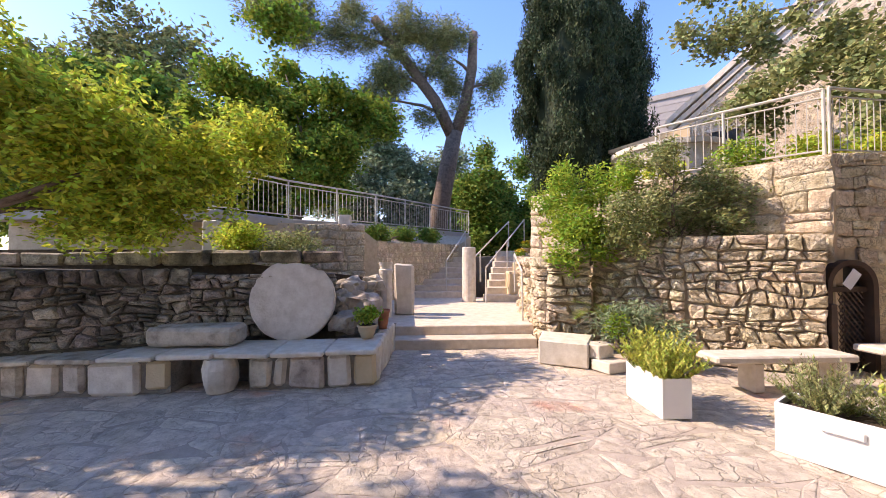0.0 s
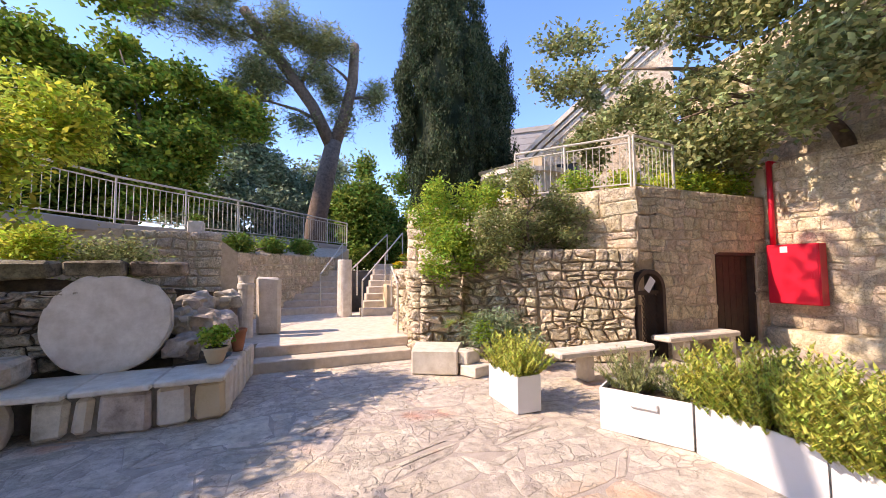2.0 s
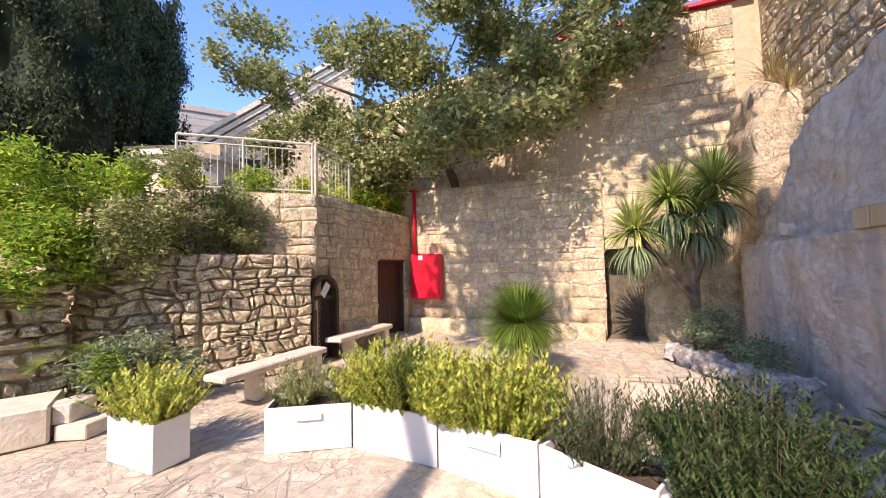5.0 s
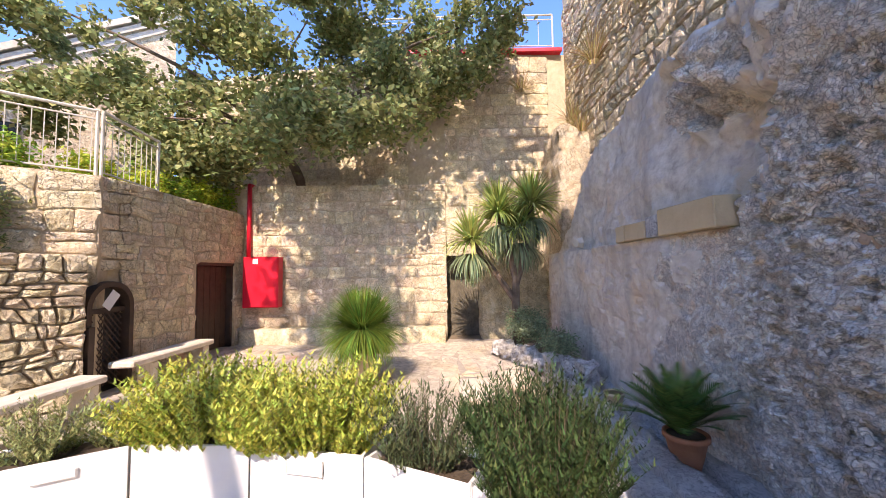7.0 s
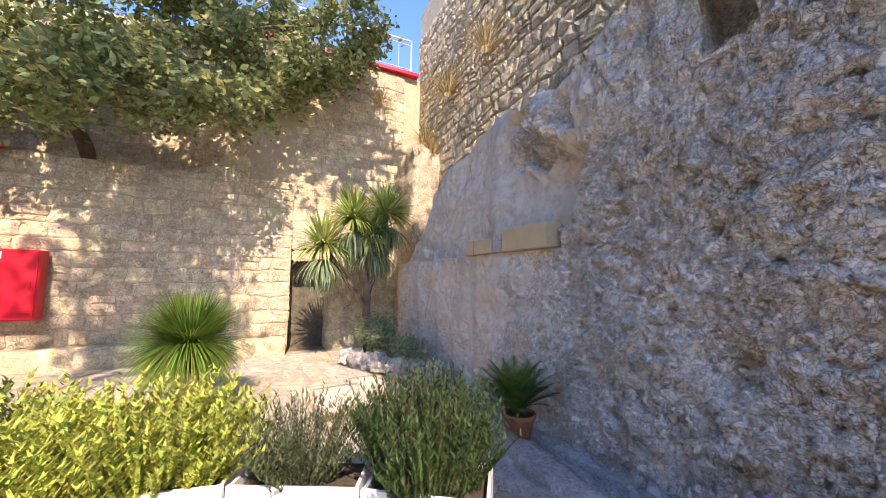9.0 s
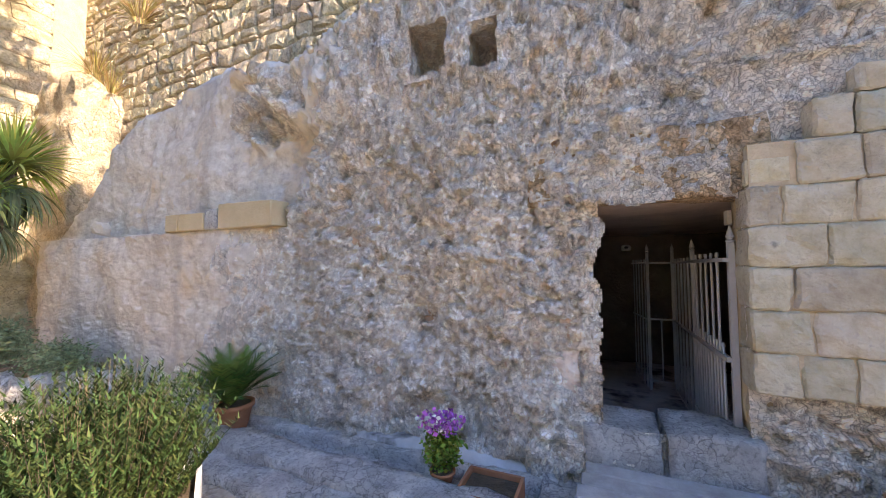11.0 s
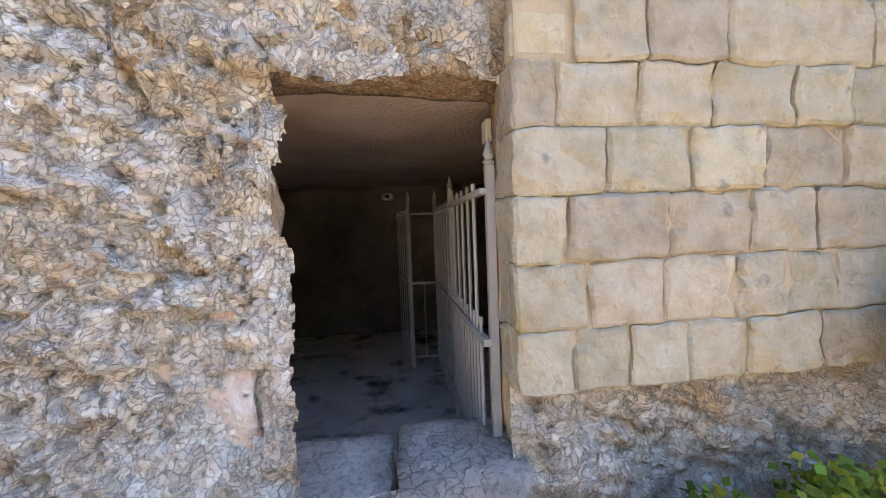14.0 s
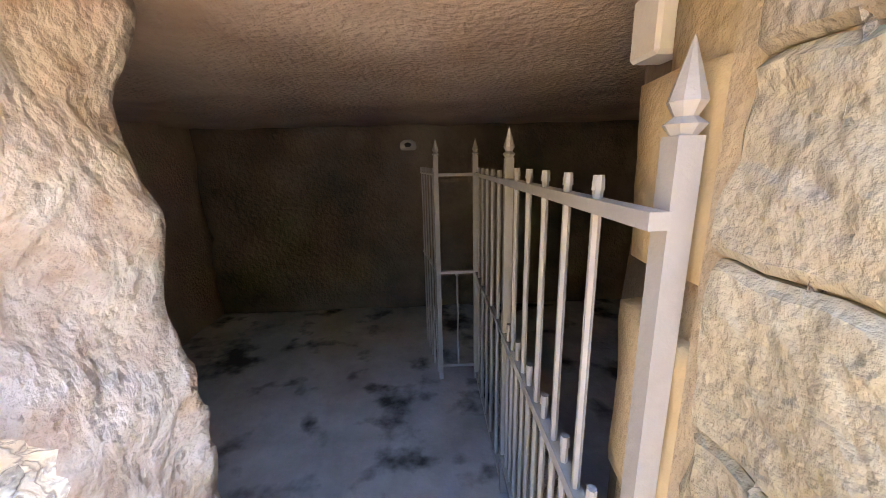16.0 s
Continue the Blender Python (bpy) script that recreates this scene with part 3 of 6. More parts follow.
def rock_top(x):
    top = float(np.interp(x, [-6, -1, 1.5, 1.9, 2.3, 3.0, 3.5, 4.1, 4.7, 5.3, 6.3, 6.8, 7.2, 7.6, 8.1, 8.7], [6.2, 4.9, 4.1, 3.98, 3.92, 3.75, 3.55, 3.64, 3.82, 3.80, 3.60, 3.40, 3.08, 2.60, 2.25, 1.9]))
    return top + 0.05 * noise.noise(Vector((x * 2.3, 1, 0))) * (1 if x > 4.2 else 2.2)


rockface = thing("rock_face", (3, -2.7, 0), "pitted grey-tan quarried limestone cliff face with a dark doorway", kind="structure")
xs = np.concatenate([np.arange(-6.0, -1.9, 0.06), np.arange(-1.9, 0.6, 0.022), np.arange(0.6, 2.7, 0.013), np.arange(2.7, 4.2, 0.022), np.arange(4.2, 8.6, 0.034)])
zs = np.concatenate([np.arange(-0.25, 0.4, 0.03), np.arange(0.4, 2.2, 0.013), np.arange(2.2, 2.9, 0.02), np.arange(2.9, 6.4, 0.04)])
verts, faces, index = [], [], {}


def left_edge(z):
    return DX1 + 0.03 + 0.05 * noise.noise(Vector((0, 0, z * 5))) + 0.02 * noise.noise(Vector((0, 4, z * 19))) + 0.05 * math.exp(-((z - 1.5) / 0.09) ** 2) - 0.04 * math.exp(-((z - 1.75) / 0.1) ** 2)


def in_hole(x, z):
    if DX0 < x < left_edge(z) and DZ0 < z < DZ1 + 0.02 * math.sin(x * 9):
        return True
    if -1.42 < x < -0.88 and 2.25 < z < 2.72 + 0.1 * math.sin((x + 1.42) * 5.8):
        return True
    return (1.40 < x < 1.63 and 3.07 < z < 3.42) or (1.84 < x < 2.17 and 3.14 < z < 3.55)


def vid(i, j):
    if (i, j) not in index:
        x, z = float(xs[i]), float(zs[j])
        top = rock_top(x)
        zz = min(z, top)
        y = rock_y(x, zz)
        if z > top:
            y -= (z - top) * 1.2
            zz = top + 0.12 * noise.noise(Vector((x * 2, z * 3, 0)))
        index[(i, j)] = len(verts)
        verts.append((x, y, zz))
    return index[(i, j)]


for i in range(len(xs) - 1):
    for j in range(len(zs) - 1):
        xm, zm = float(xs[i] + xs[i + 1]) / 2, float(zs[j] + zs[j + 1]) / 2
        if zs[j] > rock_top(xm) + 1.2 or in_hole(xm, zm):
            continue
        faces.append((vid(i + 1, j), vid(i, j), vid(i, j + 1), vid(i + 1, j + 1)))


def hewn(f):
    x, z = verts[f[0]][0], verts[f[0]][2]
    return x > 3.66 - 0.42 * (z - 1.93) + 0.5 * noise.noise(Vector((x * 2.2, 2, z * 2.2))) * (z < 1.9) + 0.35 * noise.noise(Vector((x * 9, 2, z * 9))) + (0.5 if z < 1.9 else 0) and not math.hypot((x - 4.0) / 0.7, (z - 3.2) / 0.35) < 1


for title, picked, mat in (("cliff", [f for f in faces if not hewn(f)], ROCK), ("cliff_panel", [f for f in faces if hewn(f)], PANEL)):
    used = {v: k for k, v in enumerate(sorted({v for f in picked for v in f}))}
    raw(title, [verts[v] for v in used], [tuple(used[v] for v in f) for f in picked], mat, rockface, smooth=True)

# sockets cut in the cliff
for n_, (a, b, c, d) in enumerate(((1.36, 1.67, 3.03, 3.46), (1.80, 2.21, 3.10, 3.59))):
    bm = bmesh.new()
    add_box(bm, a, b, -3.05, -3.0, c, d)
    add_box(bm, a - 0.03, a, -3.0, -2.64, c, d)
    add_box(bm, b, b + 0.03, -3.0, -2.64, c, d)
    add_box(bm, a - 0.03, b + 0.03, -3.0, -2.64, c - 0.03, c)
    add_box(bm, a - 0.03, b + 0.03, -3.0, -2.64, d, d + 0.03)
    part("socket", bm, ROCK, rockface)


def rough_slab(name, x0, x1, y0, y1, z0, z1, mat, parent, amp=0.03, step=0.05, seed=0, label="", kind=""):
    """A closed block with uneven rock faces."""
    bm = bmesh.new()
    add_box(bm, x0, x1, y0, y1, z0, z1)
    for axis, lo, hi in ((0, x0, x1), (1, y0, y1), (2, z0, z1)):
        k = int((hi - lo) / step)
        for c in range(1, min(k, 60)):
            co, no = Vector((0, 0, 0)), Vector((0, 0, 0))
            co[axis] = lo + (hi - lo) * c / min(max(k, 1), 60)
            no[axis] = 1
            bmesh.ops.bisect_plane(bm, geom=bm.verts[:] + bm.edges[:] + bm.faces[:], plane_co=co, plane_no=no)
    s = Vector((seed * 3.1, seed, 0))
    for v in bm.verts:
        v.co += Vector((noise.noise(v.co * 4 + s), noise.noise(v.co * 4 + s + Vector((7, 0, 0))), noise.noise(v.co * 3 + s + Vector((0, 9, 0))))) * amp + Vector((noise.noise(v.co * 13), noise.noise(v.co * 13 + s), noise.noise(v.co * 13 - s))) * amp * 0.4
    return part(name, bm, mat, parent, label, kind, smooth=True)


rough_slab("window_recess", -1.6, -0.7, -3.3, -3.1, 2.1, 3.1, MORTAR, rockface, 0.03, 0.1, 14)

# tomb chamber
tomb = thing("tomb_chamber", (1, -4.4, 0), "rock-cut chamber with a grey floor, its sooty plaster darkened for the dimness", kind="structure")
rough_slab("floor", -2.3, 2.75, -6.4, -2.62, -0.15, 0.10, CAVEFLOOR, tomb, 0.015, 0.12)
rough_slab("ceiling", -2.3, 2.75, -6.4, -2.78, 1.96, 2.2, PLASTER, tomb, 0.03, 0.12, 3)
rough_slab("wall", -2.3, 2.75, -6.4, -6.02, 0.05, 2.0, SOOT_SHADE, tomb, 0.04, 0.12, 5)
rough_slab("wall", 2.5, 2.85, -6.05, -2.7, 0.05, 2.0, PLASTER, tomb, 0.04, 0.12, 6)
rough_slab("wall", -2.45, -2.1, -6.05, -2.9, 0.05, 2.0, SOOT_SHADE, tomb, 0.03, 0.12, 7)
rough_slab("low_wall", -0.28, -0.08, -5.0, -3.4, 0.08, 0.35, TROUGH, tomb, 0.02, 0.1, 9)
rough_slab("jamb", 0.88, 1.4, -3.15, -2.70, 0.0, 2.0, JAMB, rockface, 0.06, 0.03, 1)
rough_slab("wall", 1.2, 2.6, -3.25, -2.85, 0.05, 2.0, PLASTER, tomb, 0.03, 0.12, 10)
rough_slab("wall", -2.2, -0.2, -3.2, -2.88, 0.05, 2.0, SOOT_SHADE, tomb, 0.02, 0.12, 11)
rough_slab("lintel", -0.2, 1.2, -2.86, -2.64, 1.93, 2.4, RUST, rockface, 0.03, 0.04, 2)
rough_slab("jamb", -0.24, -0.085, -2.95, -2.72, 0.4, 1.96, MORTAR, rockface, 0.02, 0.04, 31)
rough_slab("jamb_stone", -0.20, -0.070, -2.98, -2.80, 0.55, 0.86, SAWN, rockface, 0.015, 0.04, 32)
rough_slab("jamb_stone", -0.20, -0.070, -2.98, -2.80, 1.0, 1.36, SAWN, rockface, 0.015, 0.04, 33)
rough_slab("jamb_stone", -0.20, -0.070, -2.98, -2.80, 1.45, 1.74, SAWN, rockface, 0.015, 0.04, 34)
rough_slab("sill", -0.1, 0.38, -3.0, -2.56, 0.0, 0.50, TROUGH, rockface, 0.03, 0.05, 4)
rough_slab("sill", 0.40, 0.85, -3.0, -2.58, 0.0, 0.46, TROUGH, rockface, 0.03, 0.05, 5)

# ashlar patch beside the doorway
ashlar = thing("ashlar_wall", (-0.8, -2.6, 0.8), "pale squared limestone blocks filling the cliff beside the doorway", kind="structure")
part("core", box(-1.60, -0.07, -2.80, -2.562, 0.81, 2.2), MORTAR, ashlar)
rows = [(0.79, 1.02), (1.02, 1.26), (1.26, 1.50), (1.50, 1.73), (1.73, 1.955), (1.955, 2.20), (2.205, 2.42), (2.425, 2.57)]
cuts = [[0.0, .21, .43, .66, .91, 1.23, 1.6], [0.0, .27, .56, .86, 1.09, 1.30, 1.63], [0.0, .19, .58, .91, 1.20, 1.53, 1.62], [0.0, .34, .67, .97, 1.32, 1.60],
        [0.0, .16, .46, .76, 1.09, 1.34, 1.57], [.23, .50, .82, 1.44, 1.50], [.30, .48, .85], [.48, .66, .85]]
for (z0, z1), c in zip(rows, cuts):
    for a, b in zip(c, c[1:]):
        j = R.uniform(0, 0.02)
        bm = box(-0.05 - b + 0.005, -0.05 - a - 0.005 if a else -0.05, -2.76 if not a else -2.70, -2.545 + j, z0 + 0.002, z1 - 0.002, 0.012)
        bmesh.ops.subdivide_edges(bm, edges=[q for q in bm.edges if q.calc_length() > 0.12], cuts=5, use_grid_fill=True)
        for v in bm.verts:
            v.co += Vector((noise.noise(v.co * 9), noise.noise(v.co * 11), noise.noise(v.co * 8 + Vector((3, 1, 2))))) * 0.014
            v.co += Vector((noise.noise(v.co * 27), noise.noise(v.co * 31), noise.noise(v.co * 29))) * 0.006
            if abs(v.co.x + 0.05 + (a + b) / 2) > (b - a) / 2 - 0.02 or abs(v.co.z - (z0 + z1) / 2) > (z1 - z0) / 2 - 0.02:
                v.co.y -= max(0.0, noise.noise(v.co * 12 + Vector((a, 0, 5)))) * 0.03
        part("block", bm, ASHLAR, ashlar)
part("block", prism([(-0.06, -2.56), (-0.27, -2.56), (-0.27, -2.72), (-0.06, -2.72)], 1.96, 2.13, 0.02), ASHLAR, ashlar)

# trough in front of the cliff
rough_slab("trough_floor", 0.95, 6.4, -2.80, -2.10, -0.30, -0.02, TROUGH, None, 0.02, 0.09, 1, "worn grey rock channel along the foot of the cliff", "structure")
rough_slab("cliff_foot", 0.9, 6.6, -2.80, -2.50, -0.20, 0.05, TROUGH, None, 0.03, 0.06, 6, "pale rock ledge at the foot of the cliff", "structure")
rough_slab("trough_kerb", 1.05, 6.3, -2.24, -1.98, -0.25, 0.12, TROUGH, None, 0.05, 0.05, 2, "low rounded grey rock kerb of the channel", "structure")
rough_slab("kerb_slope", 1.05, 6.0, -2.05, -1.72, -0.25, 0.035, TROUGH, None, 0.05, 0.06, 8, "weathered grey rock slope before the channel", "structure")
rough_slab("threshold_rock", -3.4, 1.1, -2.8, -1.95, -0.3, 0.10, TROUGH, None, 0.04, 0.07, 3, "uneven grey rock below the doorway", "structure")

# paving
paving = thing("pavement", (2, 2, 0), "worn pinkish-cream crazy paving of irregular flagstones", kind="structure")
part("bed", box(-7.5, 9.6, -1.95, 6.2, -0.2, -0.012), GROUT, paving)

# low wall and the far wall
FX = 9.42
far = thing("wall_east", (9.6, 1.5, 0), "tall sunlit tan limestone wall dappled with leaf shadow", kind="structure")
part("core", prism([(9.42, 4.7), (9.52, -0.45), (10.6, -0.45), (10.6, 4.7)], -0.2, 3.72), MORTAR, far)
part("upper_core", prism([(10.75, 7.0), (9.66, 0.45), (9.56, -0.55), (9.7, -4.0), (12, -4.0), (12, 7.0)], 2.4, 7.0), MORTAR, far)
# near-black sheet: the deep slot's shade is put into its colour
part("niche_back", box(10.2, 10.6, -2.9, -0.4, -0.2, 2.5), DARKMORT_SHADE, far)
rough_slab("niche_rock", 9.60, 10.5, -3.0, -1.28, -0.2, 2.5, LIME, far, 0.09, 0.12, 22)
rough_slab("rock_corner", 8.3, 10.9, -4.2, -2.85, -0.2, 4.6, LIME, far, 0.12, 0.16, 12)
part("south_masonry", prism([(9.8, -3.55), (-6, -3.35), (-6, -4.3), (9.8, -4.6)], 2.2, 9.0), MORTAR, far)
rough_slab("plinth", 9.15, 9.6, -0.4, 4.3, -0.1, 0.34, LIME, far, 0.03, 0.1, 15)
part("coping", box(9.5, 9.95, -3.4, 0.6, 7.0, 7.10, 0.01), RED, far, "red painted coping strip")
part("terrace_soil", box(10.0, 11.4, 0.4, 7, 3.5, 3.70), SOIL, far)

door_wall = thing("wall_north", (7.5, 4.5, 0), "shaded tan rubble limestone wall with two old dark doors", kind="structure")
bm = bmesh.new()
add_box(bm, 6.3, 7.8, 4.38, 4.9, -0.1, 3.03)
add_box(bm, 9.1, 9.42, 4.38, 4.9, -0.1, 3.03)
add_box(bm, 7.8, 9.1, 4.38, 4.9, 1.86, 3.03)
add_box(bm, 5.84, 6.3, 4.42, 4.9, 1.52, 3.03)
add_box(bm, 7.8, 9.1, 4.75, 4.9, -0.1, 1.86)
part("core", bm, MORTAR, door_wall)
part("terrace_floor", prism([(6.0, 4.5), (9.42, 4.5), (10.8, 7), (6, 12), (3.1, 8.5), (5.0, 6.0)], 2.6, 2.98), SOIL, door_wall)

corner = thing("wall_corner", (5.2, 4.9, 0), "sunlit tan limestone wall corner under a railing", kind="structure")
CA, CB, CC = Vector((5.74, 4.32, 0)), Vector((4.55, 5.75, 0)), Vector((2.6, 8.0, 0))
dv = (CB - CA).normalized()
part("core", prism([(5.749, 4.328), (4.559, 5.758), (2.61, 8.01), (3.2, 8.6), (6.2, 5.2), (6.0, 4.42)], 0.0, 3.0), MORTAR, corner)

rubble = thing("rubble_wall", (4.9, 4.6, 0), "lower bulging dry-stone rubble wall of cream limestone", kind="structure")
RA, RB, RC = Vector((5.50, 4.22, 0)), Vector((4.05, 4.92, 0)), Vector((3.1, 5.9, 0))
part("core", prism([(5.5, 4.226), (4.055, 4.926), (3.107, 5.907), (3.3, 6.3), (5.0, 5.6), (5.74, 4.6)], 0.0, 1.85), RUBMORT, rubble)

# door
door = thing("door_1", (8.4, 4.6, 0), "closed low dark brown wooden door in the stone wall", "door", kind="structure")
part("leaf", box(7.86, 9.02, 4.55, 4.60, 0.02, 1.80, 0.005), WOODD, door)
for k in range(6):
    part("board", box(7.88 + k * 0.19, 8.06 + k * 0.19, 4.53, 4.55, 0.03, 1.79, 0.004), WOODD, door)
part("frame", box(7.80, 7.86, 4.42, 4.62, 0, 1.86), WOODD, door)
part("frame", box(9.02, 9.08, 4.42, 4.62, 0, 1.86), WOODD, door)
part("lintel", box(7.78, 9.12, 4.40, 4.62, 1.80, 1.87), WOODD, door)
arch = thing("door_2", (5.9, 4.4, 0), "small arched dark lattice door with a white tag", "door", kind="structure")


def arch_ring(x0, x1, zb, zs_, y0, y1, w):
    bm = bmesh.new()
    cx, r = (x0 + x1) / 2, (x1 - x0) / 2
    outer = [(x0, zb)] + [(cx - r * math.cos(a), zs_ + r * math.sin(a)) for a in np.linspace(0, math.pi, 13)] + [(x1, zb)]
    inner = [(x0 + w, zb)] + [(cx - (r - w) * math.cos(a), zs_ + (r - w) * math.sin(a)) for a in np.linspace(0, math.pi, 13)] + [(x1 - w, zb)]
    vs = [[bm.verts.new((x, y, z)) for x, z in ring] for ring in (outer, inner) for y in (y0, y1)]
    for k in range(len(outer) - 1):
        bm.faces.new((vs[0][k], vs[0][k + 1], vs[2][k + 1], vs[2][k]))
        bm.faces.new((vs[1][k + 1], vs[1][k], vs[3][k], vs[3][k + 1]))
        bm.faces.new((vs[2][k], vs[2][k + 1], vs[3][k + 1], vs[3][k]))
        bm.faces.new((vs[0][k + 1], vs[0][k], vs[1][k], vs[1][k + 1]))
    bmesh.ops.recalc_face_normals(bm, faces=bm.faces)
    return bm


part("frame", arch_ring(5.54, 6.26, 0.0, 1.18, 4.24, 4.42, 0.07), WOODD, arch)
part("backing", box(5.58, 6.22, 4.40, 4.44, 0.0, 1.5), BLACK, arch)
lat = bmesh.new()
for k in range(-9, 10):
    for s in (1, -1):
        cx = 5.9 + k * 0.075
        a, b = Vector((cx - s * 0.42, 4.36 + 0.006 * s, 0.10)), Vector((cx + s * 0.42, 4.36 + 0.006 * s, 1.12))
        t0 = max(0, ((5.62 if s > 0 else 6.18) - a.x) / (b.x - a.x))
        t1 = min(1, ((6.18 if s > 0 else 5.62) - a.x) / (b.x - a.x))
        if t1 > t0:
            add_tube(lat, a.lerp(b, t0), a.lerp(b, t1), 0.011, n=4)
part("lattice", lat, WOODD, arch)
part("rail", box(5.6, 6.2, 4.32, 4.37, 1.10, 1.17), WOODD, arch)
part("panel", box(5.52, 5.60, 4.18, 4.24, 0.0, 0.95), WOODD, arch)
part("tag", box(-0.07, 0.07, -0.003, 0.003, -0.13, 0.13, m=pose(5.86, 4.22, 1.28, 0, 38, 0)), WHITE, arch, "white paper tag")

# steps and landing
steps = thing("stairs", (0.8, 6.2, 0), "two broad worn cream stone steps up to a landing", kind="structure")
part("step", box(-0.42, 2.1, 5.90, 6.30, -0.05, 0.17, 0.015), STEP, steps)
part("step", box(-0.42, 2.15, 6.26, 6.66, 0.10, 0.34, 0.015), STEP, steps)
part("landing", box(-0.9, 2.8, 6.62, 10.7, 0.0, 0.335), STEP, steps)
upl = thing("stairs_left", (0.6, 11, 0.3), "narrow worn stone stair climbing to the upper terrace", kind="structure")
for k in range(7):
    part("step", box(-0.4 - 0.0 * k, 1.55, 10.65 + 0.34 * k, 11.03 + 0.34 * k, 0.2, 0.34 + 0.175 * (k + 1), 0.012), STEP, upl)
upr = thing("stairs_right", (2.6, 11, 0.3), "stone stair turning up to the right between low walls", kind="structure")
for k in range(8):
    part("step", box(1.75 + 0.12 * k, 3.3 + 0.25 * k, 9.6 + 0.36 * k, 9.98 + 0.36 * k, 0.2, 0.34 + 0.18 * (k + 1), 0.012), STEP, upr)
upper = part("upper_ground", prism([(-14, 9.8), (-0.45, 13.0), (5.5, 12.6), (9, 13), (30, 14), (30, 60), (-30, 60), (-30, 10)], -0.1, 1.55), EARTH, label="brown earth of the upper garden", kind="structure")

# upper left walls
ul = thing("wall_upper_left", (-2, 10, 0), "cream limestone garden wall under a terrace railing", kind="structure")
part("core", prism([(-4.3, 7.9), (-3.3, 9.3), (-1.55, 9.6), (-1.2, 9.8), (1.32, 13.02), (2.1, 16), (-9, 16), (-9, 7.9)], 0.0, [2.4, 2.5, 2.3, 2.0, 2.0, 2.5, 2.5, 2.5]), MORTAR, ul)
part("terrace_slab", prism([(-9, 7.3), (-4.2, 7.3), (-3.4, 9.4), (-1.6, 11), (2.0, 15.7), (-9, 15.7)], 2.40, 2.62, 0.02), CONC, ul)

# bench wall
bench = thing("stone_bench", (-2.5, 4.2, 0), "long low stone seat of rounded blocks under thin slabs", "bench", kind="structure")
back = thing("wall_back", (-4, 5, 0), "mossy dark rubble garden wall behind the stone seat", kind="structure")
part("core", prism([(-9, 3.8), (-4.9, 4.03), (-3.0, 4.62), (-1.2, 5.12), (-0.95, 6.5), (-9, 6.5)], 0.0, [1.5, 1.5, 1.42, 1.15, 1.0, 1.5]), DARKMORT_SHADE, back)
part("bed", prism([(-9, 5.4), (-4.6, 5.4), (-1.0, 6.2), (-0.95, 9.4), (-9, 9.4)], 0.0, [1.75, 1.75, 1.25, 1.0, 1.75]), SOIL, back)


# ---- things ----
def planter(name, A, B, depth, h, label, handle=False, group="white planter boxes"):
    """A white box whose front runs from A to B on the floor, its body to the left of that way."""
    A, B = Vector((*A, 0)), Vector((*B, 0))
    u = (B - A).normalized()
    w = Vector((-u.y, u.x, 0))
    L = (B - A).length
    m = Matrix.Translation(A) @ Matrix(((u.x, w.x, 0, 0), (u.y, w.y, 0, 0), (0, 0, 1, 0), (0, 0, 0, 1)))
    c = m @ Vector((L / 2, depth / 2, 0))
    e = thing(name, c, label, "planter", group)
    t = 0.02
    part("front_panel", box(0.005, L - 0.005, 0, t, 0.0, h, 0.004, m), WHITE, e)
    part("back_panel", box(0.005, L - 0.005, depth - t, depth, 0.0, h, 0.004, m), WHITE, e)
    part("end_panel", box(0.005, 0.005 + t, t, depth - t, 0.0, h, 0, m), WHITE, e)
    part("end_panel", box(L - 0.005 - t, L - 0.005, t, depth - t, 0.0, h, 0, m), WHITE, e)
    part("base", box(0.03, L - 0.03, t, depth - t, 0.01, 0.03, 0, m), WHITE, e)
    part("soil", box(0.03, L - 0.03, t + 0.003, depth - t - 0.003, 0.05, h - 0.05, 0, m), SOIL, e)
    if handle:
        part("handle", box(L * 0.36, L * 0.66, -0.025, 0, h - 0.13, h - 0.06, 0.012, m), WHITE, e)
    return e, c


def bench_slab(name, x0, x1, y0, y1, h, label, legs):
    e = thing(name, ((x0 + x1) / 2, (y0 + y1) / 2, 0), label, "bench", "stone slab benches")
    top = rough_box(x0, x1, y0, y1, h - 0.09, h)
    part("seat", top, CUT, e)
    for a, b in legs:
        part("leg", rough_box(a, b, y0 + 0.06, y1 - 0.06, 0, h - 0.09), CUT, e)
    return e


def rough_box(x0, x1, y0, y1, z0, z1, amp=0.012, bev=0.02):
    bm = box(x0, x1, y0, y1, z0, z1, bev)
    for v in bm.verts:
        v.co += Vector((noise.noise(v.co * 3), noise.noise(v.co * 3 + Vector((5, 0, 0))), noise.noise(v.co * 3 + Vector((0, 5, 0))))) * amp
    return bm


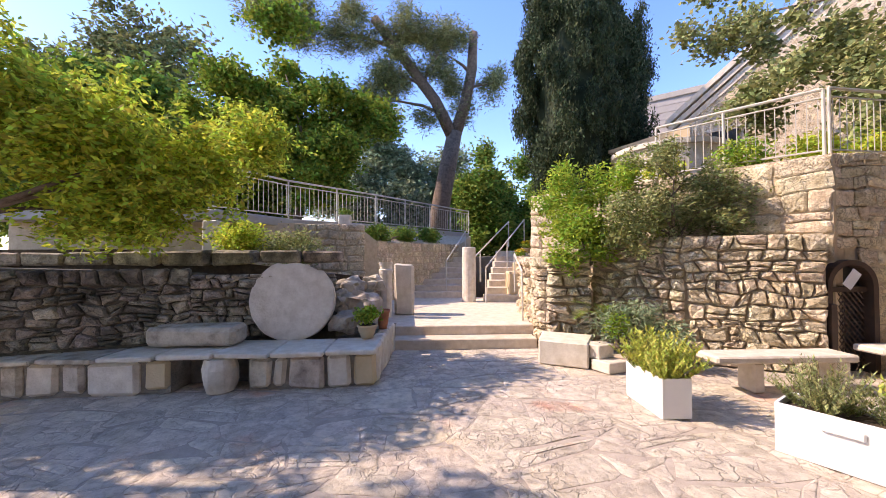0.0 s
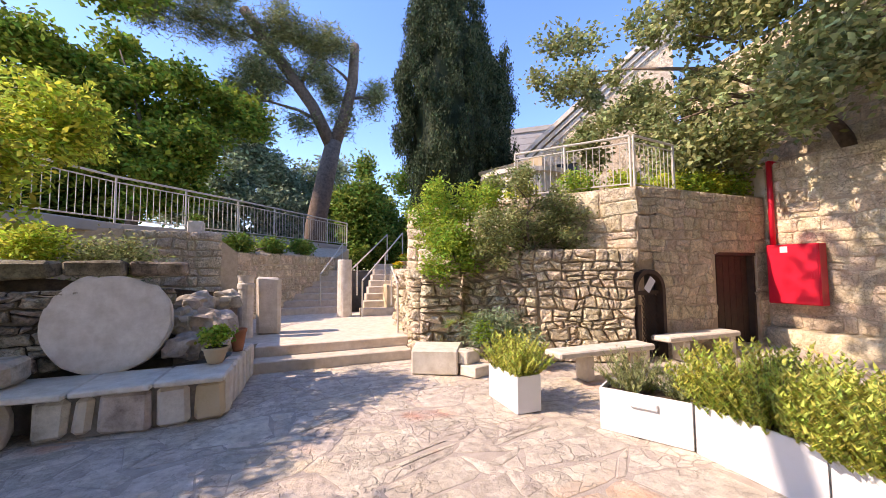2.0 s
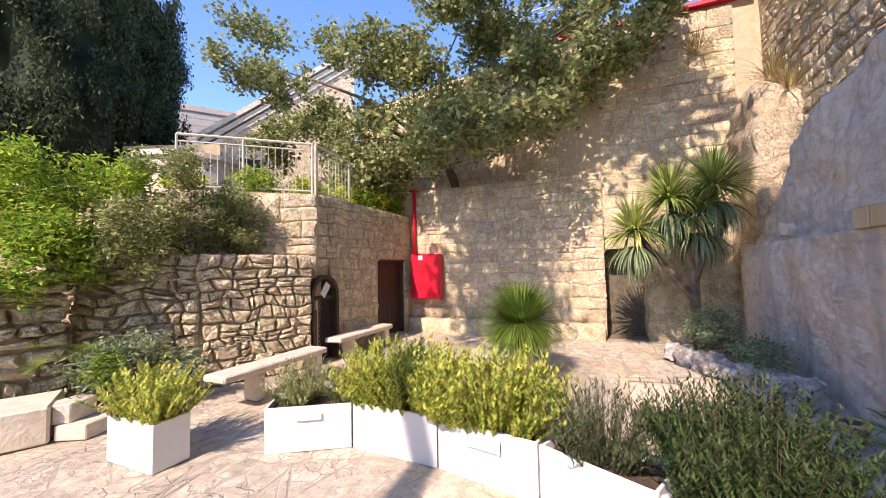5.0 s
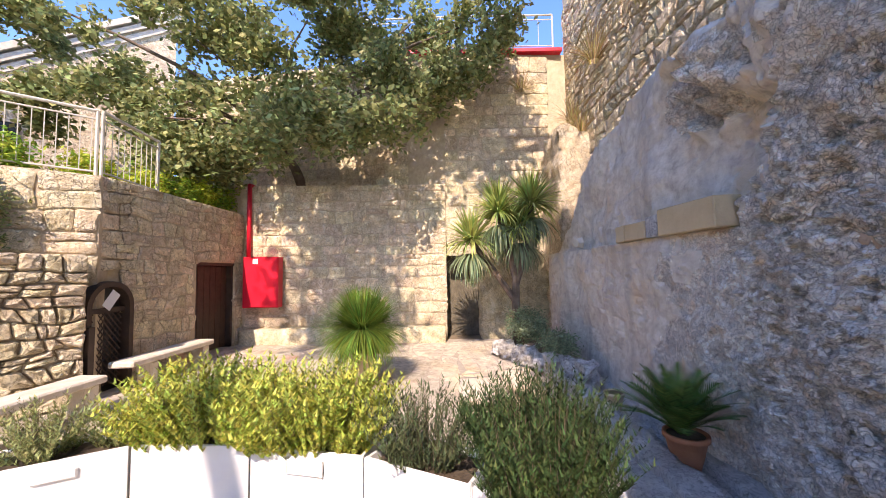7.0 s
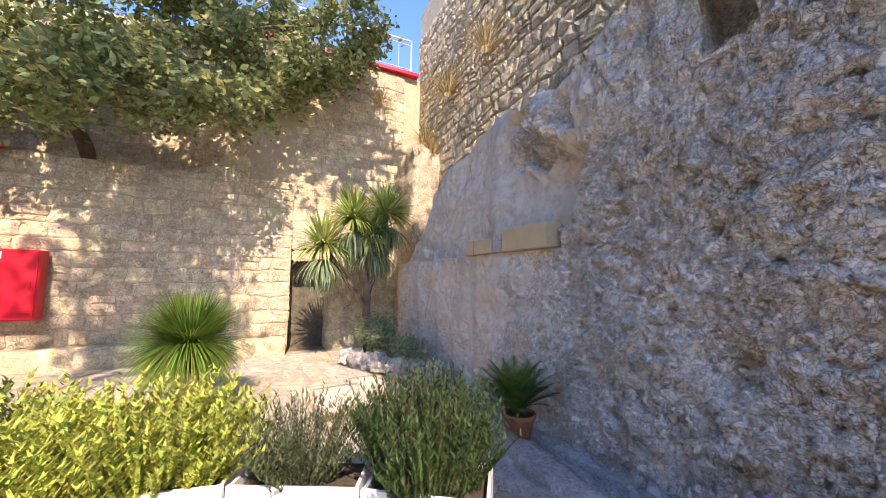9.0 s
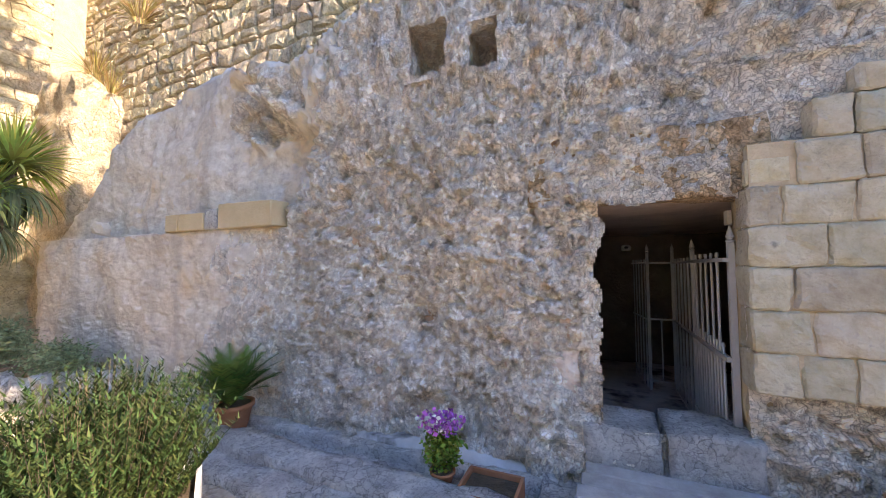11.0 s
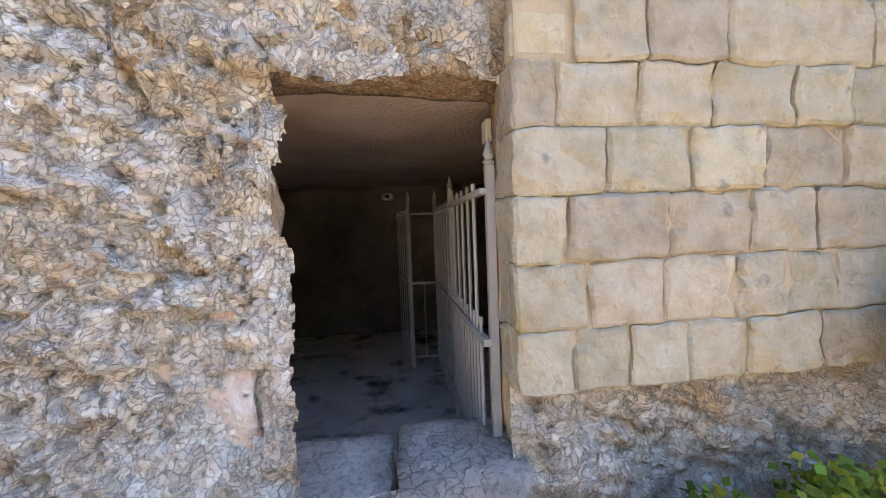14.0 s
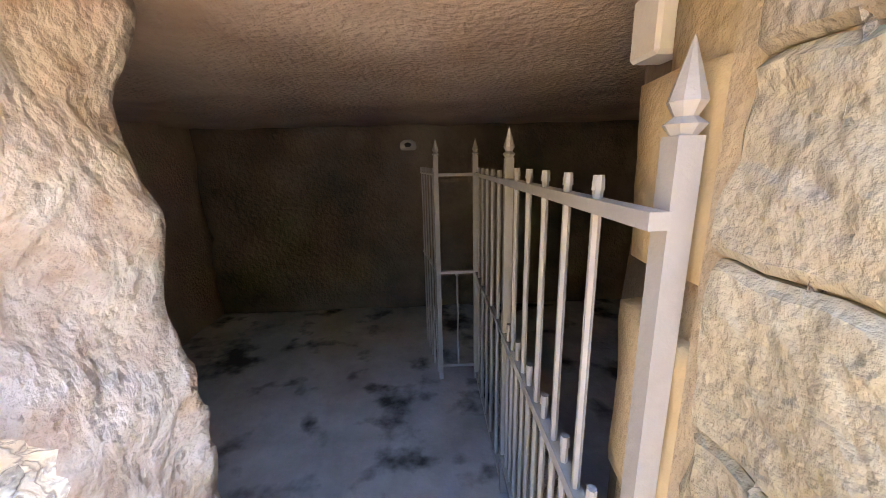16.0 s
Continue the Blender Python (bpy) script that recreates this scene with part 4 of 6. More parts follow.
def railing(name, pts, zb, zt, label, spacing=0.11, post_every=1.5, second=0.12, mat=None):
    """A railing of posts, two rails and thin bars along plan points (x, y) at feet zb and top zt (one a point)."""
    mat = mat or RAILM
    e = thing(name, (*pts[0], zb[0]), label, "railing")
    for i, (a, b) in enumerate(zip(pts, pts[1:])):
        A, B = Vector((*a, zb[i])), Vector((*b, zb[i + 1]))
        TA, TB = Vector((*a, zt[i])), Vector((*b, zt[i + 1]))
        part("top_rail", tube(TA, TB, 0.024), mat, e)
        up = Vector((0, 0, 1))
        part("rail", tube(TA - up * second, TB - up * second, 0.014, n=6), mat, e)
        part("rail", tube(A + up * 0.10, B + up * 0.10, 0.014, n=6), mat, e)
        n = max(1, round((B - A).length / post_every))
        for k in range(n + (i == len(pts) - 2)):
            t = k / n
            part("post", tube(A.lerp(B, t), TA.lerp(TB, t), 0.022), mat, e)
        m = int((B - A).length / spacing)
        for k in range(m):
            t = (k + 0.5) / m
            part("bar", tube(A.lerp(B, t) + up * 0.10, TA.lerp(TB, t) - up * second, 0.0075, n=4), mat, e)
    return e


def pot(name, c, r, h, mat, label, group=""):
    e = thing(name, c, label, "flower pot", group)
    part("pot", lathe([(r * 0.62, 0), (r * 0.8, h * 0.35), (r, h * 0.85), (r * 1.12, h * 0.86), (r * 1.12, h), (r * 0.98, h), (r * 0.95, h * 0.9)], c, 20), mat, e, smooth=True)
    part("soil", lathe([(r * 0.9, 0), (r * 0.93, 0.02)], (c[0], c[1], c[2] + h * 0.87), 16), SOIL, e)
    return e


def frond(base, az, ln, el, leaflet, mat, parent, fall=1.4, steps=26):
    """An arching rib with leaflets on both sides."""
    vs, fs = [], []
    p = Vector(base)
    for k in range(steps):
        tt = k / (steps - 1)
        ang = el - fall * tt
        d = Vector((math.cos(az) * math.cos(ang), math.sin(az) * math.cos(ang), math.sin(ang)))
        p = p + d * ln / steps
        side = Vector((-math.sin(az), math.cos(az), 0))
        q = len(vs)
        vs += [p - side * 0.004, p + side * 0.004, p + side * 0.004 + d * ln / steps, p - side * 0.004 + d * ln / steps]
        fs.append((q, q + 1, q + 2, q + 3))
        for sgn in (1, -1):
            tip = p + (side * sgn + d * 0.7 + Vector((0, 0, 0.15))).normalized() * leaflet * math.sin(math.pi * (0.12 + 0.80 * tt))
            q = len(vs)
            vs += [p - d * 0.008, p + d * 0.008, tip]
            fs.append((q, q + 1, q + 2))
    return raw("frond", vs, fs, mat, parent)


# white planters, in a bent row, and their herbs
planter("planter", (2.49, 3.08), (2.80, 3.08), 0.66, 0.40, "small square white planter box on the paving")
row = [((3.06, 2.50), (3.46, 1.84)), ((3.46, 1.83), (3.43, 0.97)), ((3.43, 0.96), (3.26, 0.13)), ((3.25, 0.12), (2.92, -0.55)), ((2.91, -0.56), (2.50, -1.15))]
for k, (a, b) in enumerate(row):
    planter("planter", a, b, 0.42, 0.40, ("long white planter box with a moulded handle, on the paving", "long plain white planter box on the paving")[k in (1, 3, 4)], k in (0, 2))


def bush_thing(name, c, label, category="plant", group=""):
    return thing(name, c, label, category, group)


b_ = bush_thing("rosemary_bush", (2.65, 3.4, 0.35), "small yellow-green rosemary bush in a white planter")
herb("foliage", (2.65, 3.36, 0.33), (0.14, 0.24), 170, 0.52, L_ROSE, b_, 1, 0.05, 36, 0.5)
b_ = bush_thing("herb_bush", (3.62, 2.4, 0.35), "thin pale lavender tuft in a white planter")
herb("foliage", (3.42, 2.42, 0.33), (0.12, 0.12), 130, 0.44, L_OLIVE, b_, 2, 0.04, 30, 0.5, 0.15)
b_ = bush_thing("herb_bush", (3.72, 1.98, 0.35), "low pale lavender tuft in a white planter")
herb("foliage", (3.66, 2.02, 0.33), (0.12, 0.12), 120, 0.34, L_OLIVE, b_, 3, 0.04, 26, 0.5, 0.15)
b_ = bush_thing("rosemary_bush", (3.65, 1.4, 0.35), "big yellow-green rosemary bush spilling over a white planter")
herb("foliage", (3.66, 1.38, 0.33), (0.20, 0.40), 420, 0.66, L_ROSE, b_, 4, 0.05, 40, 0.5)
b_ = bush_thing("rosemary_bush", (3.55, 0.55, 0.35), "big yellow-green rosemary bush spilling over a white planter")
herb("foliage", (3.55, 0.55, 0.33), (0.20, 0.38), 420, 0.66, L_ROSE, b_, 5, 0.05, 40, 0.5)
b_ = bush_thing("herb_bush", (3.3, -0.25, 0.35), "sparse dark grey-green herb in a white planter")
herb("foliage", (3.28, -0.28, 0.33), (0.14, 0.16), 190, 0.56, L_LAV, b_, 6, 0.045, 30, 0.55, 0.12)
b_ = bush_thing("rosemary_bush", (2.9, -0.95, 0.35), "large dark green rosemary bush in a white planter")
herb("foliage", (2.92, -0.95, 0.33), (0.24, 0.24), 620, 0.70, L_DKROSE, b_, 7, 0.042, 52, 0.3, 0.12)

bench_slab("slab_bench", 3.50, 5.22, 3.62, 3.98, 0.44, "plain pale stone slab bench on two block legs by the wall", ((3.98, 4.12), (5.02, 5.18)))
bench_slab("slab_bench", 5.80, 7.56, 3.84, 4.20, 0.44, "plain pale stone slab bench beside the dark door", ((6.2, 6.34), (7.36, 7.52)))

e = thing("stone_block", (2.2, 5.1, 0), "large squared cream limestone block beside the steps", "stone block")
part("body", prism([(1.84, 4.98), (2.46, 4.66), (2.80, 5.25), (2.1, 5.62)], 0.0, 0.36, 0.02), CUT, e)
e = thing("stepped_stone", (2.75, 4.65, 0), "small carved stone in the shape of a step", "stone block")
bm = prism([(2.50, 4.68), (2.64, 4.42), (2.95, 4.52), (2.86, 4.82)], 0.0, 0.15, 0.01)
part("foot", bm, CUT, e)
part("seat", prism([(2.50, 4.72), (2.60, 4.62), (2.86, 4.72), (2.82, 4.95), (2.56, 4.90)], 0.15, 0.34, 0.01), CUT, e)

# agave-like tuft in an urn
e = pot("urn", (6.1, 0.78, 0.0), 0.20, 0.52, CLAY, "tall pale clay urn on the paving")
e = bush_thing("grass_tree", (6.1, 0.78, 0.5), "round tuft of thin arching green leaves in an urn")
blade_tuft("leaf_ball", (6.1, 0.78, 0.78), 3000, 0.66, 0.018, L_GREEN, e, 3, (0.0, 2.2), 0.45, 0.10, 5)
part("stem", tube((6.1, 0.78, 0.45), (6.1, 0.78, 0.8), 0.05), BARK, e)

# red hose cabinet and pipe
e = thing("hose_cabinet", (9.3, 3.8, 0.8), "bright red metal fire hose cabinet on the wall", "cabinet")
part("body", box(9.12, 9.36, 3.40, 4.22, 0.84, 2.0, 0.01), RED, e)
part("door", box(9.10, 9.12, 3.42, 4.20, 0.86, 1.98, 0.006), RED, e)
part("label_plate", box(9.094, 9.10, 3.86, 3.98, 1.84, 1.96), WHITE, e, "small white label plate")
part("handle", box(9.08, 9.10, 3.48, 3.52, 1.35, 1.47, 0.004), RED, e)
e = thing("hose_pipe", (9.3, 4.22, 2), "vertical bright red water pipe on the wall", "pipe")
part("pipe", tube((9.33, 4.2, 1.99), (9.33, 4.2, 3.75), 0.05, n=12), RED, e, smooth=True)
part("elbow", tube((9.33, 4.2, 3.72), (9.7, 4.2, 3.72), 0.05, n=12), RED, e, smooth=True)

# railings
railing("railing", [(4.45, 6.15), (5.10, 5.38), (5.86, 4.52)], [3.0, 3.0, 3.0], [3.98, 3.98, 3.98], "cream metal railing on the wall corner")
railing("railing", [(5.90, 4.48), (7.1, 4.62)], [3.0, 3.0], [3.98, 3.98], "cream metal railing over the arched door")
railing("terrace_railing", [(-4.4, 7.4), (-3.45, 9.2), (-1.5, 11.4), (2.0, 15.8)], [2.6, 2.6, 2.6, 2.6], [3.6] * 4, "long cream metal terrace railing", 0.13)

# columns
def drum(name, c, r, h, label, mat=CUT, wob=0.004):
    e = thing(name, c, label, "column stub")
    part("shaft", lathe([(r, 0), (r, h * 0.5), (r * 0.98, h - 0.02), (r * 0.9, h)], c, 20, wob, 3), mat, e, smooth=False)
    return e


drum("column", (1.33, 9.75, 0.335), 0.19, 1.52, "upright smooth cream stone column drum on the landing")
e = drum("short_column", (-0.70, 7.3, 0.33), 0.13, 1.16, "short carved cream column beside the landing")
part("capital", lathe([(0.15, 0), (0.15, 0.08), (0.12, 0.10), (0.14, 0.20), (0.15, 0.24)], (-0.70, 7.3, 1.25), 20), CUT, e)
e = thing("column_fragment", (-0.38, 7.6, 0.33), "leaning fluted stone fragment on the landing", "column stub")
part("shaft", rough_box(-0.56, -0.14, 7.5, 7.85, 0.33, 1.45, 0.05, 0.05), CUT, e)
e = thing("stone_pillar", (-4.1, 7.0, 1.7), "short square white stone pillar on the garden bed", "pillar")
part("shaft", rough_box(-4.26, -3.98, 6.9, 7.15, 1.6, 2.35), CUT, e)

# rolling stone
e = thing("round_stone", (-1.73, 4.9, 0.5), "large flat rough round millstone leaning upright on the stone seat", "millstone")
bm = bmesh.new()
prof = []
for k in range(48):
    a = 2 * math.pi * k / 48
    r = 0.575 * (1 + 0.02 * noise.noise(Vector((math.cos(a) * 3, math.sin(a) * 3, 0)))) - (0.05 if 0.9 < a < 1.9 else 0)
    prof.append((r * math.cos(a), r * math.sin(a)))
f_ = [bm.verts.new((x, -0.09, z)) for x, z in prof]
g_ = [bm.verts.new((x, 0.09, z)) for x, z in prof]
bm.faces.new(f_)
bm.faces.new(g_[::-1])
for k in range(48):
    bm.faces.new((f_[(k + 1) % 48], f_[k], g_[k], g_[(k + 1) % 48]))
bmesh.ops.recalc_face_normals(bm, faces=bm.faces)
bmesh.ops.bevel(bm, geom=[x for x in bm.edges if len(x.link_faces) == 2 and x.calc_face_angle(0) > 1], offset=0.02, segments=2, affect="EDGES")
bmesh.ops.transform(bm, matrix=pose(-1.73, 4.88, 1.0, -10, 0, 8), verts=bm.verts)
part("disc", bm, CUT, e)
e = thing("stone_slab", (-2.7, 4.4, 0.5), "long weathered grey stone slab on the seat", "stone block")
part("body", rough_box(-3.35, -2.25, 4.25, 4.65, 0.47, 0.74, 0.05, 0.05), DARKST, e)
for k, (x, y, z, s) in enumerate(((-1.05, 5.0, 0.65, 0.35), (-0.85, 5.35, 0.85, 0.5), (-1.05, 5.5, 1.1, 0.45), (-0.75, 5.7, 1.15, 0.35), (-1.2, 5.2, 0.95, 0.4), (-0.72, 5.15, 0.62, 0.28))):
    e = thing("boulder", (x, y, z - s / 2), "dark pitted boulder piled beside the millstone", "rock", "boulders by the millstone")
    part("rock", boulder((x, y, z), (s * 1.2, s, s * 0.9), k + 1, 3, 0.3), DARKST, e)
pot("flower_pot", (-0.66, 4.72, 0.48), 0.13, 0.19, CLAY, "round pale clay pot on the stone seat")
e = bush_thing("geranium", (-0.66, 4.72, 0.66), "leafy pale-green potted plant in a clay pot")
leaf_cloud("leaves", [(-0.66, 4.72, 0.80, 0.22, 0.2, 0.15)], 700, 0.045, L_BRIGHT, e, 5, 0.8, 0.3)
pot("pot", (-0.52, 5.35, 0.48), 0.10, 0.3, TERRA, "tall slim terracotta pot on the seat corner")

# gate in the tomb
gate = thing("iron_gate", (0.0, -3.9, 0.1), "grey-painted wrought iron gate and fence inside the doorway", "gate")


def spear(x, y, z0, z1, r, head=0.10, name="post"):
    p = part(name, box(x - r, x + r, y - r, y + r, z0, z1 - head), GATEM, gate)
    hb = lathe([(r * 0.9, 0), (r * 1.5, head * 0.12), (r * 0.8, head * 0.2), (r * 1.35, head * 0.35), (r * 0.05, head)], (x, y, z1 - head), 8)
    part("spearhead", hb, GATEM, p)
    return p


def gate_bar(x, y, z0, z1, r=0.009):
    p = part("bar", tube((x, y, z0), (x, y, z1), r, n=6), GATEM, gate)
    part("knob", tube((x, y, z1 - 0.006), (x, y, z1 + 0.02), 0.012, 0.010, 8), GATEM, p)


spear(-0.042, -2.83, 0.48, 1.77, 0.018, 0.12)
spear(-0.01, -3.72, 0.12, 1.74, 0.016, 0.11)
for y, (x,) in zip((-2.98, -3.12, -3.27, -3.42, -3.57), (( -0.005,),) * 5):
    gate_bar(x, y, 0.30, 1.575)
for k, y in enumerate((-2.91, -3.05, -3.20, -3.35, -3.50, -3.64)):
    gate_bar(-0.005, y, 0.30, 0.98)
part("rail", box(-0.02, 0.01, -3.72, -2.80, 1.53, 1.555), GATEM, gate)
part("rail", box(-0.02, 0.01, -3.72, -2.80, 0.90, 0.93), GATEM, gate)
part("rail", box(-0.02, 0.01, -3.72, -2.80, 0.30, 0.33), GATEM, gate)
spear(0.0, -4.60, 0.15, 1.75, 0.014, 0.10)
for y in (-3.87, -4.02, -4.17, -4.32, -4.47):
    gate_bar(-0.005, y, 0.15, 1.56)
part("rail", box(-0.015, 0.005, -4.60, -3.72, 1.53, 1.55), GATEM, gate)
part("rail", box(-0.015, 0.005, -4.60, -3.72, 0.90, 0.92), GATEM, gate)
part("rail", box(-0.015, 0.005, -4.60, -3.72, 0.17, 0.19), GATEM, gate)
spear(0.24, -4.60, 0.15, 1.75, 0.014, 0.10)
for z in (1.53, 0.91, 0.24):
    part("rail", box(0.0, 0.24, -4.61, -4.59, z, z + 0.018), GATEM, gate)
gate_bar(0.12, -4.60, 0.24, 0.90, 0.007)
for k in range(5):
    gate_bar(0.26 + 0.018 * k, -4.68 - 0.12 * k, 0.15, 1.56, 0.007)
part("rail", tube((0.24, -4.60, 1.54), (0.34, -5.25, 1.54), 0.01, n=6), GATEM, gate)
part("rail", tube((0.24, -4.60, 0.91), (0.34, -5.25, 0.91), 0.01, n=6), GATEM, gate)
e = thing("junction_box", (0.0, -2.95, 1.85), "small cream plastic electrical box under the lintel", "electrical box")
part("case", box(-0.125, -0.065, -3.03, -2.95, 1.78, 1.88, 0.006), WHITE, e)
e = thing("security_camera", (0.4, -5.05, 1.75), "small white dome security camera on the chamber wall", "camera")
part("shell", lathe([(0.05, 0), (0.06, 0.02), (0.055, 0.05), (0.03, 0.07)], (0.42, -5.02, 1.70), 14), WHITE, e, smooth=True)
part("lens", lathe([(0.02, 0), (0.028, 0.02), (0.01, 0.03)], (0.42, -4.975, 1.72), 10), BLACK, e, smooth=True)

# plank walk
e = thing("plank_walk", (0.35, -2.0, 0.12), "grey weathered plank ramp laid to the doorway", "boardwalk")
for k in range(11):
    y1 = -2.55 + k * 0.145
    part("plank", box(-0.17 - 0.012 * k, 0.84 + 0.02 * k, y1, y1 + 0.130, 0.215, 0.25 + 0.004 * (k % 3), 0.006), PLANKM, e)
for x in (-0.05, 0.72):
    part("bearer", box(x, x + 0.08, -2.5, -0.98, 0.0, 0.214), PLANKM, e)

# pots along the cliff
pot("fern_pot", (3.86, -2.36, -0.01), 0.15, 0.28, TERRA, "terracotta pot in the rock channel")
e = bush_thing("cycad", (3.84, -2.32, 0.36), "dark green spiky cycad in a terracotta pot")
for k in range(46):
    frond((3.86, -2.32, 0.25), k * 2.4, 0.56 + 0.10 * math.sin(k * 5.1), 1.5 - 0.018 * k, 0.12, L_CYCAD, e, 0.7, 34)
e = thing("flower_trough", (1.41, -2.3, -0.03), "rectangular terracotta flower trough full of soil", "flower pot")
part("front_panel", box(1.22, 1.60, -2.15, -2.13, -0.02, 0.11, 0.003), TERRA, e)
part("back_panel", box(1.22, 1.60, -2.47, -2.45, -0.02, 0.11, 0.003), TERRA, e)
part("end_panel", box(1.22, 1.24, -2.45, -2.15, -0.02, 0.11), TERRA, e)
part("end_panel", box(1.58, 1.60, -2.45, -2.15, -0.02, 0.11), TERRA, e)
part("soil", box(1.243, 1.577, -2.447, -2.153, -0.02, 0.075), SOIL, e)
e = bush_thing("flowering_plant", (1.76, -2.34, 0.0), "small bushy plant with purple and pink flowers")
leaf_cloud("leaves", [(1.76, -2.34, 0.26, 0.17, 0.15, 0.20)], 1500, 0.032, L_GREEN, e, 15, 0.6, 0.2)
leaf_cloud("flower_head", [(1.76, -2.32, 0.44, 0.18, 0.16, 0.09)], 260, 0.034, L_PURPLE, e, 16, 0.9, 0.3)
leaf_cloud("pale_flower_head", [(1.80, -2.30, 0.44, 0.16, 0.14, 0.10)], 120, 0.028, L_WHITE, e, 17, 0.9, 0.3)
pot("flower_pot", (1.76, -2.34, -0.01), 0.08, 0.12, TERRA, "small terracotta pot by the channel")
pot("clay_jar", (4.95, -2.28, 0.02), 0.10, 0.22, CLAY, "small pale clay jar on the rocks")
for k, (a, b, h) in enumerate(((3.67, 4.45, 0.26), (4.47, 4.66, 0.22), (4.68, 5.12, 0.19), (5.14, 5.36, 0.19))):
    e = thing("ledge_block", ((a + b) / 2, -2.62, 1.95), "sawn tan limestone block on the cliff ledge" if k != 1 else "upright grey stone piece on the cliff ledge", "stone block", "blocks on the ledge")
    part("body", rough_box(a * 1.0, b, -2.80, -2.56, 1.925, 1.925 + h, 0.01, 0.01), SAWN if k != 1 else TROUGH, e)
e = thing("white_stone", (7.0, -2.7, 1.95), "small pointed white stone on the cliff ledge", "rock")
part("rock", boulder((7.0, -2.70, 2.05), (0.28, 0.2, 0.22), 4, 2, 0.25), CUT, e)

# yucca
e = bush_thing("yucca", (8.0, -1.9, 0.2), "tall yucca with several spiky heads and hanging dry leaves", "tree")
bm = bmesh.new()
limb(bm, [(8.0, -1.8, 0.1), (8.0, -1.8, 1.5), (8.0, -1.5, 2.75)], 0.09, 0.06)
limb(bm, [(8.0, -1.8, 1.0), (8.1, -1.4, 1.6), (8.05, -0.95, 2.2)], 0.07, 0.05)
limb(bm, [(8.0, -1.8, 1.3), (7.9, -2.0, 2.0), (8.0, -2.15, 2.9)], 0.07, 0.05)
part("trunk", bm, BARK, e)
heads = ((8.0, -1.5, 2.75), (8.0, -2.15, 2.9), (8.05, -0.95, 2.2), (8.1, -1.9, 2.4))
for k, h in enumerate(heads):
    blade_tuft("leaf_head", h, 340, 0.72, 0.055, L_YUCCA, e, 20 + k, (0.05, 1.8), 0.5, 0.06, 4)
    blade_tuft("leaf_skirt", (h[0], h[1], h[2] - 0.25), 190, 0.75, 0.05, L_SHADE, e, 30 + k, (1.7, 2.8), 0.5, 0.06, 4)

# shrubs
def shrub(name, blobs, n, size, mat, label, seed, aspect=0.4, shell=0.3, clump=0, split=0):
    b = blobs[0]
    e = bush_thing(name, (b[0], b[1], b[2] - b[5]), label, "shrub")
    bm = bmesh.new()
    branches(bm, (b[0], b[1], max(0, b[2] - b[5] - 0.05)), [q[:3] for q in blobs] + [(b[0] + 0.2, b[1], b[2] + b[5] * 0.7)], 0.03, seed)
    part("woody_stem", bm, BARK, e)
    leaf_cloud("foliage", scatter(blobs, split, seed, 0.4, 0.65) if split else blobs, n, size, mat, e, seed, aspect, shell, clump=clump)
    return e


shrub("shrub", [(3.0, 5.75, 2.3, 0.85, 0.6, 0.8), (2.8, 6.0, 2.75, 0.5, 0.5, 0.5), (2.6, 5.5, 1.85, 0.5, 0.4, 0.5), (3.4, 5.6, 2.9, 0.4, 0.4, 0.5)], 16000, 0.075, L_BRIGHT, "big bright green shrub on top of the rubble wall", 31, aspect=0.34, clump=14, split=9)
shrub("shrub", [(4.1, 5.2, 2.6, 0.85, 0.5, 0.75), (4.75, 5.0, 2.4, 0.5, 0.4, 0.5), (3.5, 5.2, 2.1, 0.6, 0.4, 0.65), (3.9, 5.3, 3.1, 0.5, 0.4, 0.4)], 17000, 0.06, L_OLIVE, "grey-green flowering shrub on top of the rubble wall", 32, clump=14, split=9)
shrub("garden_shrub", [(3.15, 4.85, 0.6, 0.65, 0.4, 0.42), (3.6, 4.6, 0.45, 0.35, 0.3, 0.3)], 4200, 0.075, L_SHADE, "dark grey-green leafy shrub at the foot of the wall", 33, 0.3)
shrub("garden_shrub", [(2.9, 4.7, 0.6, 0.22, 0.2, 0.25)], 800, 0.05, L_BRIGHT, "small bright green shrub at the foot of the wall", 34)
shrub("garden_shrub", [(7.5, -1.9, 0.6, 0.6, 0.45, 0.38), (6.7, -2.2, 0.42, 0.6, 0.35, 0.28)], 9000, 0.05, L_SHADE, "low grey-green shrub under the yucca", 35, 0.35)
shrub("shrub", [(-3.2, 6.3, 1.95, 0.6, 0.5, 0.4)], 3500, 0.07, L_YELLOW, "yellow-green leafy shrub on the garden bed", 36)
shrub("shrub", [(-2.3, 6.3, 1.75, 0.7, 0.5, 0.45)], 4200, 0.06, L_OLIVE, "brownish-green rounded shrub on the garden bed", 37)
shrub("hedge_plant", [(-1.3, 10.2, 2.25, 0.5, 0.5, 0.35), (-0.6, 11.1, 2.25, 0.5, 0.5, 0.35), (0.2, 12.1, 2.3, 0.5, 0.5, 0.35)], 7000, 0.09, L_GREEN, "low green plants on top of the upper wall", 38)
shrub("garden_shrub", [(-0.66, -2.38, 0.28, 0.20, 0.18, 0.24), (-1.15, -2.35, 0.32, 0.25, 0.2, 0.28), (-1.5, -2.35, 0.25, 0.25, 0.2, 0.22), (-0.9, -2.3, 0.18, 0.3, 0.2, 0.12)], 4200, 0.042, L_GREEN, "leafy green plants in a pot beside the ramp", 39, 0.8)
